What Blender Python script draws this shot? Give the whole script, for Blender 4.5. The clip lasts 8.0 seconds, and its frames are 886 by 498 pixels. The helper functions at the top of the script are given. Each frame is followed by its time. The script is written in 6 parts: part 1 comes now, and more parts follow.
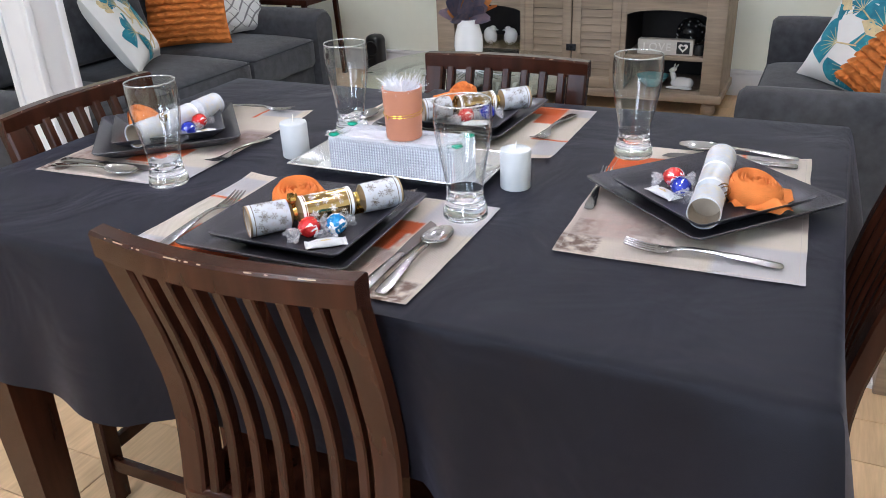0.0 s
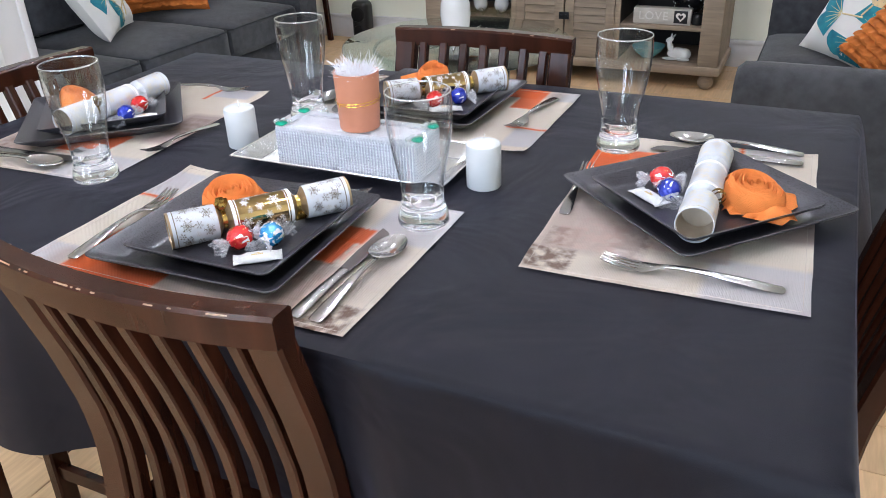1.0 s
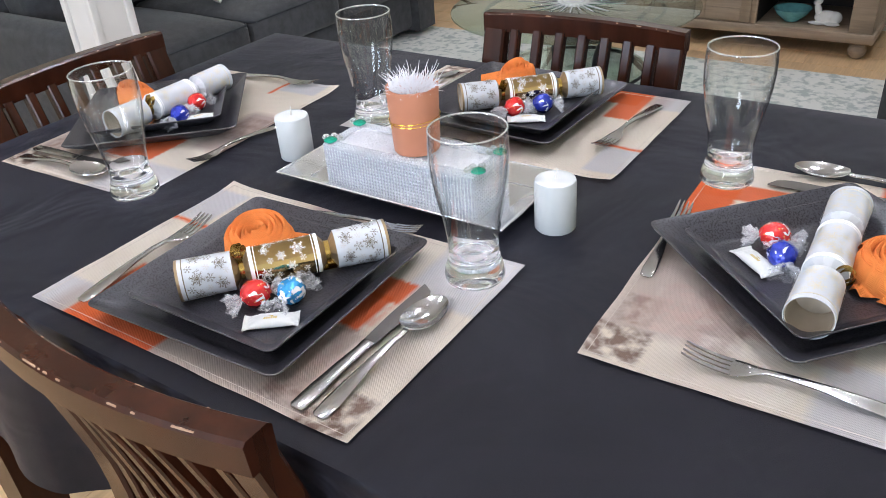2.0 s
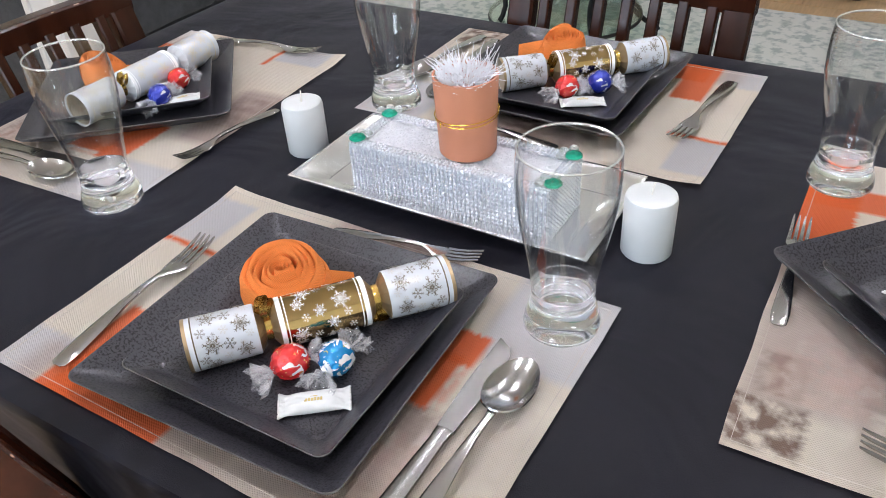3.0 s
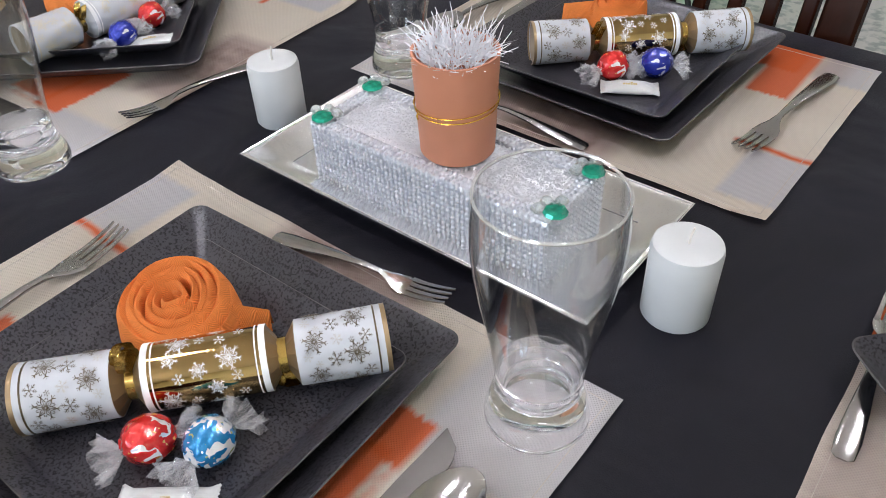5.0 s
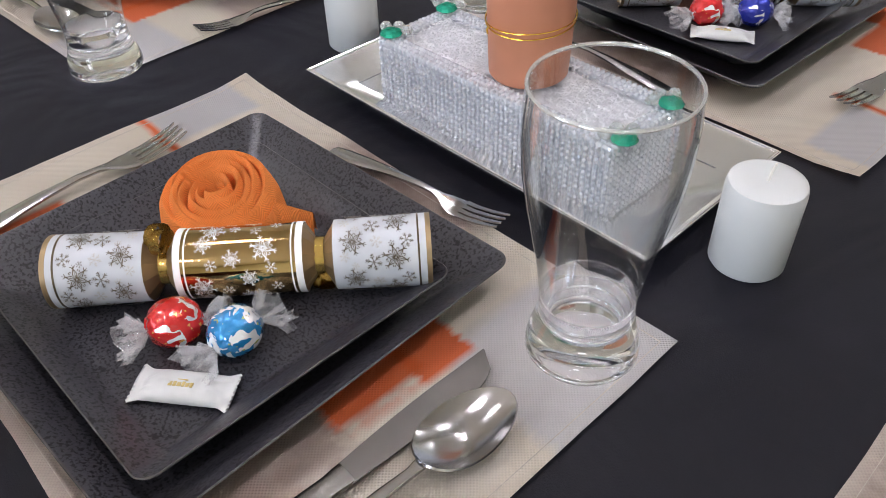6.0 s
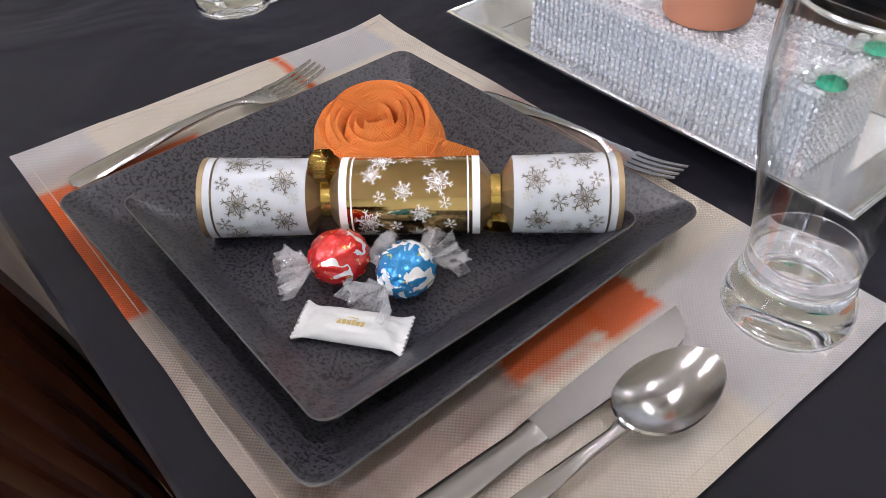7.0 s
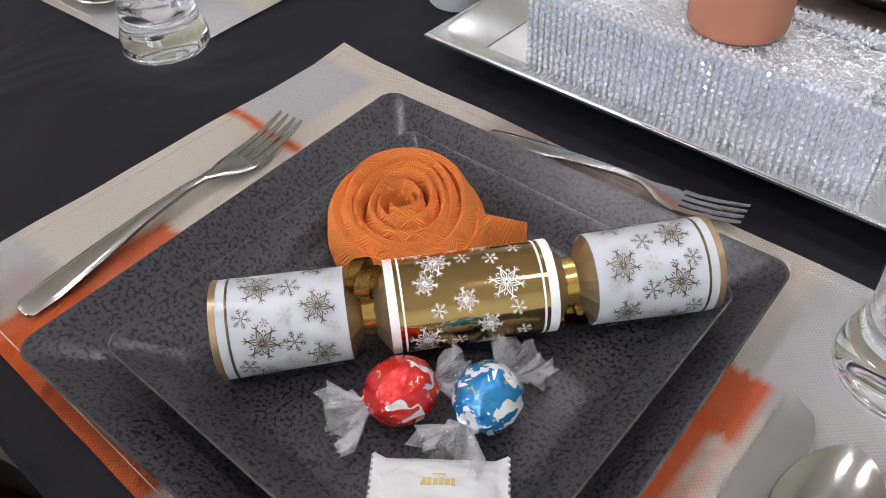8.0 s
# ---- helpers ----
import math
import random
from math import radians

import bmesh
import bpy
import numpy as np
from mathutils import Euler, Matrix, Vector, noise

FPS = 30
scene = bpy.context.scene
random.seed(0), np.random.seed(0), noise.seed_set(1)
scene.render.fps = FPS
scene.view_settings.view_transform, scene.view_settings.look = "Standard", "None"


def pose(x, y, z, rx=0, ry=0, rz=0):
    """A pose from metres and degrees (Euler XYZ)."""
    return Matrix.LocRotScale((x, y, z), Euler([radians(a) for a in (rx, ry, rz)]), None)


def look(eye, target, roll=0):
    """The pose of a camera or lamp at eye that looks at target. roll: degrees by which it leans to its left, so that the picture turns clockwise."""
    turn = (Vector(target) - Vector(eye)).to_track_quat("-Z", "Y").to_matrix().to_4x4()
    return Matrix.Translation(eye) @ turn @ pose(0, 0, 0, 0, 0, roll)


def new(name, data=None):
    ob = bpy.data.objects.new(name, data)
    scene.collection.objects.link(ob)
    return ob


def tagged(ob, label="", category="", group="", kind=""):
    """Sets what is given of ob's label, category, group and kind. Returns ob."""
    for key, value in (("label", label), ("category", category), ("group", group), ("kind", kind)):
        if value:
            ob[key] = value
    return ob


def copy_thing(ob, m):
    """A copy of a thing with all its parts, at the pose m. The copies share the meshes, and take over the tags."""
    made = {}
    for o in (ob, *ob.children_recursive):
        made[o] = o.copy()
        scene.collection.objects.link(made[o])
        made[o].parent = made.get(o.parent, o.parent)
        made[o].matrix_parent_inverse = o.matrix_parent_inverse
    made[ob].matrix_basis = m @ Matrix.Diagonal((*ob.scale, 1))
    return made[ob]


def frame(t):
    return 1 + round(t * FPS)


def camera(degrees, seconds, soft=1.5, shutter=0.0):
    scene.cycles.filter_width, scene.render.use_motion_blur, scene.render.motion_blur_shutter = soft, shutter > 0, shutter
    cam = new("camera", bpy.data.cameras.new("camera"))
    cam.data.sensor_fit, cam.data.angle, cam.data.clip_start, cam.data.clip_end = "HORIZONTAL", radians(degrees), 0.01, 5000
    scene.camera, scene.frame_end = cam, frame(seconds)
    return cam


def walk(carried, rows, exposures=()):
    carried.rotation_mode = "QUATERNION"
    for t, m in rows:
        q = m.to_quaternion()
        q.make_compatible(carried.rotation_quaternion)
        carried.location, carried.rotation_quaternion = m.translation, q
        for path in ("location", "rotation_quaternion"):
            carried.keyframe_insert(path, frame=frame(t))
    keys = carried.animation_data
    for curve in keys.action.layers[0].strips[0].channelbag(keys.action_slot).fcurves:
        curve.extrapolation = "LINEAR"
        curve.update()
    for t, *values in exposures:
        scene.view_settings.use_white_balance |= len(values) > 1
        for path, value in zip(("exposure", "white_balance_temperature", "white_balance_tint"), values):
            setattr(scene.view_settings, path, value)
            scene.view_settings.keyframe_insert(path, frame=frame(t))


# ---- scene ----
cam = camera(57.9, 8.0, soft=0.9)
PATH = [
    (0, (0.431, -0.77, 1.411), (-0.358, 0.849, 0.543), -2.6),
    (0.5, (0.421, -0.737, 1.41), (-0.355, 0.881, 0.528), -2.3),
    (1, (0.413, -0.597, 1.397), (-0.355, 0.991, 0.453), -2.3),
    (1.5, (0.408, -0.426, 1.417), (-0.497, 1.075, 0.455), -3.6),
    (2, (0.388, -0.366, 1.424), (-0.615, 1.018, 0.385), -4.6),
    (2.2, (0.362, -0.347, 1.421), (-0.641, 1.018, 0.358), -4.6),
    (3.3, (0.115, -0.213, 1.404), (-0.698, 1.163, 0.201), -3.5),
    (3.5, (0.098, -0.208, 1.4), (-0.683, 1.18, 0.19), -3.5),
    (4, (0.117, -0.164, 1.391), (-0.667, 1.2, 0.156), -3.6),
    (4.2, (0.132, -0.123, 1.384), (-0.701, 1.201, 0.139), -2.9),
    (5.3, (0.133, 0.007, 1.335), (-0.896, 1.119, 0.029), -2.7),
    (5.5, (0.141, 0.011, 1.326), (-0.925, 1.085, 0.018), -2.6),
    (6, (0.151, -0.005, 1.289), (-0.961, 1.015, -0.023), -1.9),
    (6.5, (0.142, -0.029, 1.253), (-0.999, 0.955, -0.062), -0.7),
    (7, (0.085, -0.053, 1.237), (-1.095, 0.868, -0.089), -2.0),
    (7.5, (-0.001, -0.055, 1.235), (-1.126, 0.895, -0.118), -3.8),
    (8, (-0.047, -0.036, 1.238), (-1.028, 1.006, -0.159), -2.9),
]
walk(cam, [(t, look(eye, target, roll)) for t, eye, target, roll in PATH],
     [(0, -0.02, 6120, 16), (1, 0.08, 6080, 15), (1.5, 0.15, 6160, 15), (2, -0.01, 6250, 14), (3.5, -0.18, 6440, 14), (5.5, -0.48, 6550, 15), (6.5, -0.45, 6640, 17), (7, -0.40, 6640, 17), (8, -0.55, 6620, 15)])

# ---- light ----
world = bpy.data.worlds.new("world")
scene.world = world
world.use_nodes = True
wn = world.node_tree.nodes
sky = wn.new("ShaderNodeTexSky")
sky.sky_type, sky.sun_disc, sky.sun_elevation, sky.sun_rotation = "NISHITA", False, radians(30), radians(160)
world.node_tree.links.new(sky.outputs[0], wn["Background"].inputs[0])
wn["Background"].inputs[1].default_value = 0.1
scene.view_settings.exposure = 0.0


def area_lamp(name, x, y, z, sx, sy, watts, colour, m):
    data = bpy.data.lights.new(name, "AREA")
    data.shape, data.size, data.size_y, data.energy, data.color = "RECTANGLE", sx, sy, watts, colour
    ob = new(name, data)
    ob.matrix_world = m
    return ob


ROOM = (-3.62, 1.75, -2.6, 4.56, 2.5)      # x0, x1, y0, y1, ceiling height
# daylight in the two window openings of the south wall
for wx in (-1.5, 0.3):
    area_lamp("window_daylight", wx, 0, 0, 0.9, 1.2, 42, (0.70, 0.84, 1.0), look((wx, -2.56, 1.55), (wx, 0, 1.2)))


# ---- materials ----
def mat(name, colour, rough=0.5, metal=0.0, vary=0.0, scale=40.0, bump=0.0, bump_scale=200.0, spec=0.5, sheen=0.0, stretch=(1, 1, 1), second=None, trans=0.0, ior=1.45, each=0.0, rough_vary=0.0, sharp=None):
    """A surface with colour varied at two scales, relief and gloss."""
    m = bpy.data.materials.new(name)
    m.use_nodes = True
    nt = m.node_tree
    b = nt.nodes["Principled BSDF"]
    b.inputs["Roughness"].default_value, b.inputs["Metallic"].default_value = rough, metal
    b.inputs["Specular IOR Level"].default_value, b.inputs["Sheen Weight"].default_value = spec, sheen
    b.inputs["Transmission Weight"].default_value, b.inputs["IOR"].default_value = trans, ior
    b.inputs["Base Color"].default_value = (*colour, 1)
    tc = nt.nodes.new("ShaderNodeTexCoord")
    mp = nt.nodes.new("ShaderNodeMapping")
    mp.inputs["Scale"].default_value = stretch
    nt.links.new(tc.outputs["Object"], mp.inputs[0])
    if vary or second:
        n1, n2 = nt.nodes.new("ShaderNodeTexNoise"), nt.nodes.new("ShaderNodeTexNoise")
        n1.inputs["Scale"].default_value, n2.inputs["Scale"].default_value = scale, scale * 0.13
        n1.inputs["Detail"].default_value = n2.inputs["Detail"].default_value = 5
        add = nt.nodes.new("ShaderNodeMath")
        add.operation = "ADD"
        for n, k in ((n1, 0), (n2, 1)):
            nt.links.new(mp.outputs[0], n.inputs["Vector"])
            nt.links.new(n.outputs["Fac"], add.inputs[k])
        ramp = nt.nodes.new("ShaderNodeMapRange")
        ramp.inputs["From Min"].default_value, ramp.inputs["From Max"].default_value = 0.7, 1.3
        nt.links.new(add.outputs[0], ramp.inputs["Value"])
        if sharp:
            ramp.inputs["From Min"].default_value, ramp.inputs["From Max"].default_value = sharp
            nt.links.new(n1.outputs["Fac"], ramp.inputs["Value"])
        mix = nt.nodes.new("ShaderNodeMix")
        mix.data_type = "RGBA"
        lo = second or [c * (1 - vary) for c in colour]
        hi = colour if second else [min(1, c * (1 + vary)) for c in colour]
        mix.inputs["A"].default_value, mix.inputs["B"].default_value = (*lo, 1), (*hi, 1)
        nt.links.new(ramp.outputs[0], mix.inputs["Factor"])
        out = mix.outputs["Result"]
        if each:
            info = nt.nodes.new("ShaderNodeObjectInfo")
            hsv = nt.nodes.new("ShaderNodeHueSaturation")
            mr = nt.nodes.new("ShaderNodeMapRange")
            mr.inputs["To Min"].default_value, mr.inputs["To Max"].default_value = 1 - each, 1 + each
            nt.links.new(info.outputs["Random"], mr.inputs["Value"])
            nt.links.new(mr.outputs[0], hsv.inputs["Value"])
            nt.links.new(out, hsv.inputs["Color"])
            out = hsv.outputs[0]
        nt.links.new(out, b.inputs["Base Color"])
        if rough_vary:
            rr = nt.nodes.new("ShaderNodeMapRange")
            rr.inputs["To Min"].default_value, rr.inputs["To Max"].default_value = rough - rough_vary, rough + rough_vary
            nt.links.new(n2.outputs["Fac"], rr.inputs["Value"])
            nt.links.new(rr.outputs[0], b.inputs["Roughness"])
    if bump:
        n = nt.nodes.new("ShaderNodeTexNoise")
        n.inputs["Scale"].default_value, n.inputs["Detail"].default_value = bump_scale, 4
        bp = nt.nodes.new("ShaderNodeBump")
        bp.inputs["Strength"].default_value, bp.inputs["Distance"].default_value = bump, 0.002
        nt.links.new(mp.outputs[0], n.inputs["Vector"])
        nt.links.new(n.outputs["Fac"], bp.inputs["Height"])
        nt.links.new(bp.outputs[0], b.inputs["Normal"])
    return m


def folds(m, scale, strength, stretch=(1, 1, 1), distance=0.01):
    """Add broad soft creases to a material's relief."""
    nt = m.node_tree
    b = nt.nodes["Principled BSDF"]
    tc, mp, n, bp = (nt.nodes.new("ShaderNode" + k) for k in ("TexCoord", "Mapping", "TexNoise", "Bump"))
    mp.inputs["Scale"].default_value = stretch
    n.inputs["Scale"].default_value, n.inputs["Detail"].default_value, n.inputs["Distortion"].default_value = scale, 3, 0.8
    bp.inputs["Strength"].default_value, bp.inputs["Distance"].default_value = strength, distance
    nt.links.new(tc.outputs["Object"], mp.inputs[0])
    nt.links.new(mp.outputs[0], n.inputs["Vector"])
    nt.links.new(n.outputs["Fac"], bp.inputs["Height"])
    if b.inputs["Normal"].links:
        nt.links.new(b.inputs["Normal"].links[0].from_socket, bp.inputs["Normal"])
    nt.links.new(bp.outputs[0], b.inputs["Normal"])
    return m


def glow(name, colour, strength):
    m = bpy.data.materials.new(name)
    m.use_nodes = True
    b = m.node_tree.nodes["Principled BSDF"]
    b.inputs["Base Color"].default_value = (*colour, 1)
    b.inputs["Emission Color"].default_value, b.inputs["Emission Strength"].default_value = (*colour, 1), strength
    return m


WALL = mat("wall_paint", (0.82, 0.83, 0.70), 0.6, vary=0.03, scale=8, bump=0.08, bump_scale=250)
CEIL = mat("ceiling_paint", (0.82, 0.81, 0.78), 0.7, vary=0.02, scale=5)
TRIM = mat("white_trim_paint", (0.70, 0.69, 0.68), 0.35, vary=0.03, scale=12)
PLANK = mat("maple_plank", (0.60, 0.40, 0.22), 0.35, vary=0.16, scale=14, stretch=(7, 0.6, 7), bump=0.05, bump_scale=60, each=0.12)
UNDER = mat("subfloor", (0.10, 0.07, 0.05), 0.8, vary=0.2, scale=20)
CLOTH = mat("charcoal_cloth", (0.0056, 0.0053, 0.0083), 0.50, vary=0.28, scale=9, bump=0.15, bump_scale=900, spec=0.17, sheen=0.07)
CLOTH.node_tree.nodes["Principled BSDF"].inputs["Sheen Tint"].default_value = (0.75, 0.75, 1.0, 1)
folds(CLOTH, 5.0, 0.55, (1, 1, 1), 0.02)
CHAIRWOOD = mat("dark_stained_wood", (0.034, 0.0102, 0.0050), 0.25, spec=0.3, vary=0.45, scale=30, stretch=(1, 1, 0.12), bump=0.06, bump_scale=160, rough_vary=0.08)
WORN = mat("worn_wood_edge", (0.36, 0.22, 0.14), 0.5, vary=0.3, scale=120)
SOFA = mat("grey_sofa_velvet", (0.050, 0.051, 0.056), 0.9, vary=0.35, scale=26, bump=0.3, bump_scale=700, sheen=0.18, spec=0.2)
SOFADARK = mat("sofa_piping", (0.035, 0.038, 0.044), 0.85, vary=0.2, scale=60)
CABWOOD = mat("greyed_oak", (0.30, 0.225, 0.16), 0.55, vary=0.22, scale=18, stretch=(0.35, 4, 4), bump=0.12, bump_scale=90)
# shade inside the bays and between louvres is put into this near-black colour
CABSHADE = mat("shaded_cabinet_inside", (0.028, 0.024, 0.022), 0.7, vary=0.2, scale=20)
RUG = mat("rug_pile", (0.66, 0.66, 0.62), 0.95, scale=26, sharp=(0.38, 0.52), second=(0.40, 0.44, 0.42), bump=0.7, bump_scale=260)
WHITE = mat("white_ceramic", (0.82, 0.81, 0.80), 0.18, vary=0.02, scale=20)
BLACK = mat("black_plastic", (0.012, 0.012, 0.013), 0.35, vary=0.2, scale=40)
IRON = mat("black_iron", (0.02, 0.02, 0.022), 0.4, metal=0.6, vary=0.2, scale=60)
CHROME = mat("chrome", (0.80, 0.80, 0.82), 0.12, metal=1.0, vary=0.03, scale=60)
BULB = glow("lamp_glow", (0.92, 0.93, 1.0), 275.0)


# ---- mesh helpers ----
def thing(name, label, category, m=None, group="", kind=""):
    ob = new(name)
    ob.empty_display_size = 0.05
    if m:
        ob.matrix_world = m
    return tagged(ob, label, category, group, kind)


def mesh_of(name, bm, material, smooth=True):
    me = bpy.data.meshes.new(name)
    bmesh.ops.recalc_face_normals(bm, faces=bm.faces)
    bm.to_mesh(me)
    bm.free()
    for k in material if isinstance(material, (list, tuple)) else [material]:
        me.materials.append(k)
    if smooth:
        me.shade_smooth()
        me.set_sharp_from_angle(angle=radians(42))
    return me


def part(name, bm, material, parent=None, label="", smooth=True, m=None, kind=""):
    ob = new(name, mesh_of(name, bm, material, smooth))
    if parent:
        ob.parent = parent
    if m:
        ob.matrix_basis = m
    return tagged(ob, label, kind=kind)


def box(x0, x1, y0, y1, z0, z1, bevel=0.0, seg=2, bm=None):
    own = bmesh.new()
    bmesh.ops.create_cube(own, size=1.0)
    for v in own.verts:
        v.co = ((x0 + x1) / 2 + v.co.x * (x1 - x0), (y0 + y1) / 2 + v.co.y * (y1 - y0), (z0 + z1) / 2 + v.co.z * (z1 - z0))
    if bevel:
        bmesh.ops.bevel(own, geom=own.edges[:], offset=bevel, segments=seg, profile=0.5, affect="EDGES", clamp_overlap=True)
    if bm is None:
        return own
    merge(bm, own)
    return bm


def merge(bm, other, m=None, index=None):
    if m:
        bmesh.ops.transform(other, matrix=m, verts=other.verts)
    if index is not None:
        for f in other.faces:
            f.material_index = index
    me = bpy.data.meshes.new("tmp")
    other.to_mesh(me)
    other.free()
    bm.from_mesh(me)
    bpy.data.meshes.remove(me)


def loft(rings, closed=True, cap=True, bm=None, wrap=False):
    """Skin a row of rings of points. closed: each ring is a loop; wrap: the last ring joins the first."""
    bm = bm or bmesh.new()
    rows = [[bm.verts.new(p) for p in r] for r in rings]
    n = len(rows[0])
    pairs = list(zip(rows, rows[1:])) + ([(rows[-1], rows[0])] if wrap else [])
    for a, b in pairs:
        for i in range(n if closed else n - 1):
            j = (i + 1) % n
            bm.faces.new((a[i], a[j], b[j], b[i]))
    if cap and closed and not wrap:
        bm.faces.new(rows[0][::-1])
        bm.faces.new(rows[-1])
    return bm


def lathe(profile, seg=32, bm=None, cap=True):
    rings = [[(r * math.cos(2 * math.pi * k / seg), r * math.sin(2 * math.pi * k / seg), z) for k in range(seg)] for r, z in profile]
    return loft(rings, cap=cap, bm=bm)


def tube(points, radius, seg=8, bm=None, closed=False):
    """A round bar along points; radius a number or one for each point."""
    pts = [Vector(p) for p in points]
    rings, side = [], None
    for i, p in enumerate(pts):
        a = pts[i - 1] if i or closed else p
        b = pts[(i + 1) % len(pts)] if i + 1 < len(pts) or closed else p
        d = (b - a).normalized()
        if side is None:
            side = d.orthogonal().normalized()
        side = (side - d * side.dot(d)).normalized()
        up = d.cross(side)
        r = radius[i] if isinstance(radius, (list, tuple)) else radius
        rings.append([p + (side * math.cos(2 * math.pi * k / seg) + up * math.sin(2 * math.pi * k / seg)) * r for k in range(seg)])
    return loft(rings, wrap=closed, bm=bm)


def bar(points, w, h, bm=None, across=(1, 0, 0)):
    """A rectangular bar along points, w wide along across."""
    pts, ax = [Vector(p) for p in points], Vector(across)
    rings = []
    for i, p in enumerate(pts):
        d = (pts[min(i + 1, len(pts) - 1)] - pts[max(i - 1, 0)]).normalized()
        n = d.cross(ax).normalized()
        c = min(w, h) * 0.14
        rings.append([p + ax * (sx * (w / 2 - cx)) + n * (sy * (h / 2 - cy)) for sx, sy, cx, cy in
                      ((-1, -1, c, 0), (1, -1, c, 0), (1, -1, 0, c), (1, 1, 0, c), (1, 1, c, 0), (-1, 1, c, 0), (-1, 1, 0, c), (-1, -1, 0, c))])
    return loft(rings, bm=bm)


def place(x, y, z=0.0, turn=0.0):
    return pose(x, y, z, 0, 0, turn)


# ---- room ----
X0, X1, Y0, Y1, H = ROOM
floor = tagged(part("floor", box(X0 - 0.15, X1 + 0.15, Y0 - 0.15, Y1 + 0.15, -0.12, -0.020), UNDER), "pale maple plank floor of the open dining and living room", "floor", kind="structure")
tagged(part("ceiling", box(X0 - 0.15, X1 + 0.15, Y0 - 0.15, Y1 + 0.15, H, H + 0.12), CEIL), "plain white painted ceiling", "ceiling", kind="structure")
tagged(part("wall_north", box(X0 - 0.15, X1 + 0.15, Y1, Y1 + 0.15, -0.018, H), WALL), "pale yellow-green painted wall behind the media cabinet", "wall", kind="structure")
tagged(part("wall_west", box(X0 - 0.15, X0, Y0, Y1, -0.018, H), WALL), "pale painted wall behind the long sofa", "wall", kind="structure")
tagged(part("wall_east", box(X1, X1 + 0.15, Y0, Y1, -0.018, H), WALL), "pale painted wall", "wall", kind="structure")
south = bmesh.new()
for x0, x1, z0, z1 in ((X0 - 0.15, -1.95, -0.018, H), (-1.05, -0.15, -0.018, H), (0.75, X1 + 0.15, -0.018, H), (-1.95, -1.05, -0.018, 0.95), (-1.95, -1.05, 2.15, H), (-0.15, 0.75, -0.018, 0.95), (-0.15, 0.75, 2.15, H)):
    box(x0, x1, Y0 - 0.15, Y0, z0, z1, bm=south)
tagged(part("wall_south", south, WALL), "pale painted wall with two windows", "wall", kind="structure")
for k, wx in enumerate((-1.5, 0.3)):
    win = thing("window_%d" % (k + 1), "white framed window with clear panes", "window", place(wx, Y0 - 0.08, 1.55), kind="structure")
    fr = bmesh.new()
    for a, b, c, d in ((-0.45, -0.40, -0.6, 0.6), (0.40, 0.45, -0.6, 0.6), (-0.40, 0.40, -0.6, -0.55), (-0.40, 0.40, 0.55, 0.6), (-0.40, 0.40, -0.02, 0.02)):
        box(a, b, -0.03, 0.03, c, d, bm=fr)
    part("window_frame", fr, TRIM, win)
for name, x0, x1, y0, y1 in (("baseboard_north", X0, X1, Y1 - 0.02, Y1), ("baseboard_west", X0, X0 + 0.02, Y0, Y1 - 0.02), ("baseboard_east", X1 - 0.02, X1, Y0, Y1 - 0.02)):
    bb = box(x0, x1, y0, y1, 0.0, 0.14, 0.004)
    box(x0 + (0 if x1 - x0 > 1 else (0 if x0 < 0 else -0.006)), x1 + (0 if x1 - x0 > 1 else (0.006 if x0 < 0 else 0)), y0 - (0.006 if x1 - x0 > 1 else 0), y1, 0.14, 0.165, 0.005, bm=bb)
    tagged(part(name, bb, TRIM), "tall white moulded baseboard", "baseboard", kind="structure")

# square white column between the two spaces
col = thing("column", "square white painted column with moulded casing", "column", place(-2.08, 1.21), kind="structure")
part("shaft", box(-0.07, 0.07, -0.07, 0.07, 0, H, 0.003), TRIM, col)
for sx, sy in ((-1, -1), (1, -1), (1, 1), (-1, 1)):
    part("corner_moulding", box(sx * 0.066 - 0.014, sx * 0.066 + 0.014, sy * 0.066 - 0.014, sy * 0.066 + 0.014, 0.16, H, 0.005), TRIM, col)
part("plinth", box(-0.095, 0.095, -0.095, 0.095, 0, 0.16, 0.006), TRIM, col)

# ceiling lamps: round flush lights
def ceiling_lamp(x, y, r):
    lamp = thing("ceiling_light", "round flush white ceiling light switched on", "ceiling light", place(x, y, H), group="ceiling lights")
    part("rim", lathe([(r + 0.02, 0), (r + 0.025, -0.02), (r + 0.01, -0.03), (r, -0.03), (r, -0.005)], 32, cap=False), TRIM, lamp)
    part("diffuser", lathe([(0.001, -0.026), (r, -0.024), (r, -0.006), (0.001, -0.006)], 32), BULB, lamp)


for x, y, r in ((-0.75, 0.15, 0.06), (0.35, 0.15, 0.06), (-0.75, 1.3, 0.06), (0.35, 1.3, 0.06), (-2.4, 3.3, 0.06), (-1.2, 3.7, 0.06), (0.5, 3.3, 0.06), (-2.3, -0.6, 0.06), (0.35, -1.2, 0.06), (-0.75, -1.2, 0.06)):
    ceiling_lamp(x, y, r)

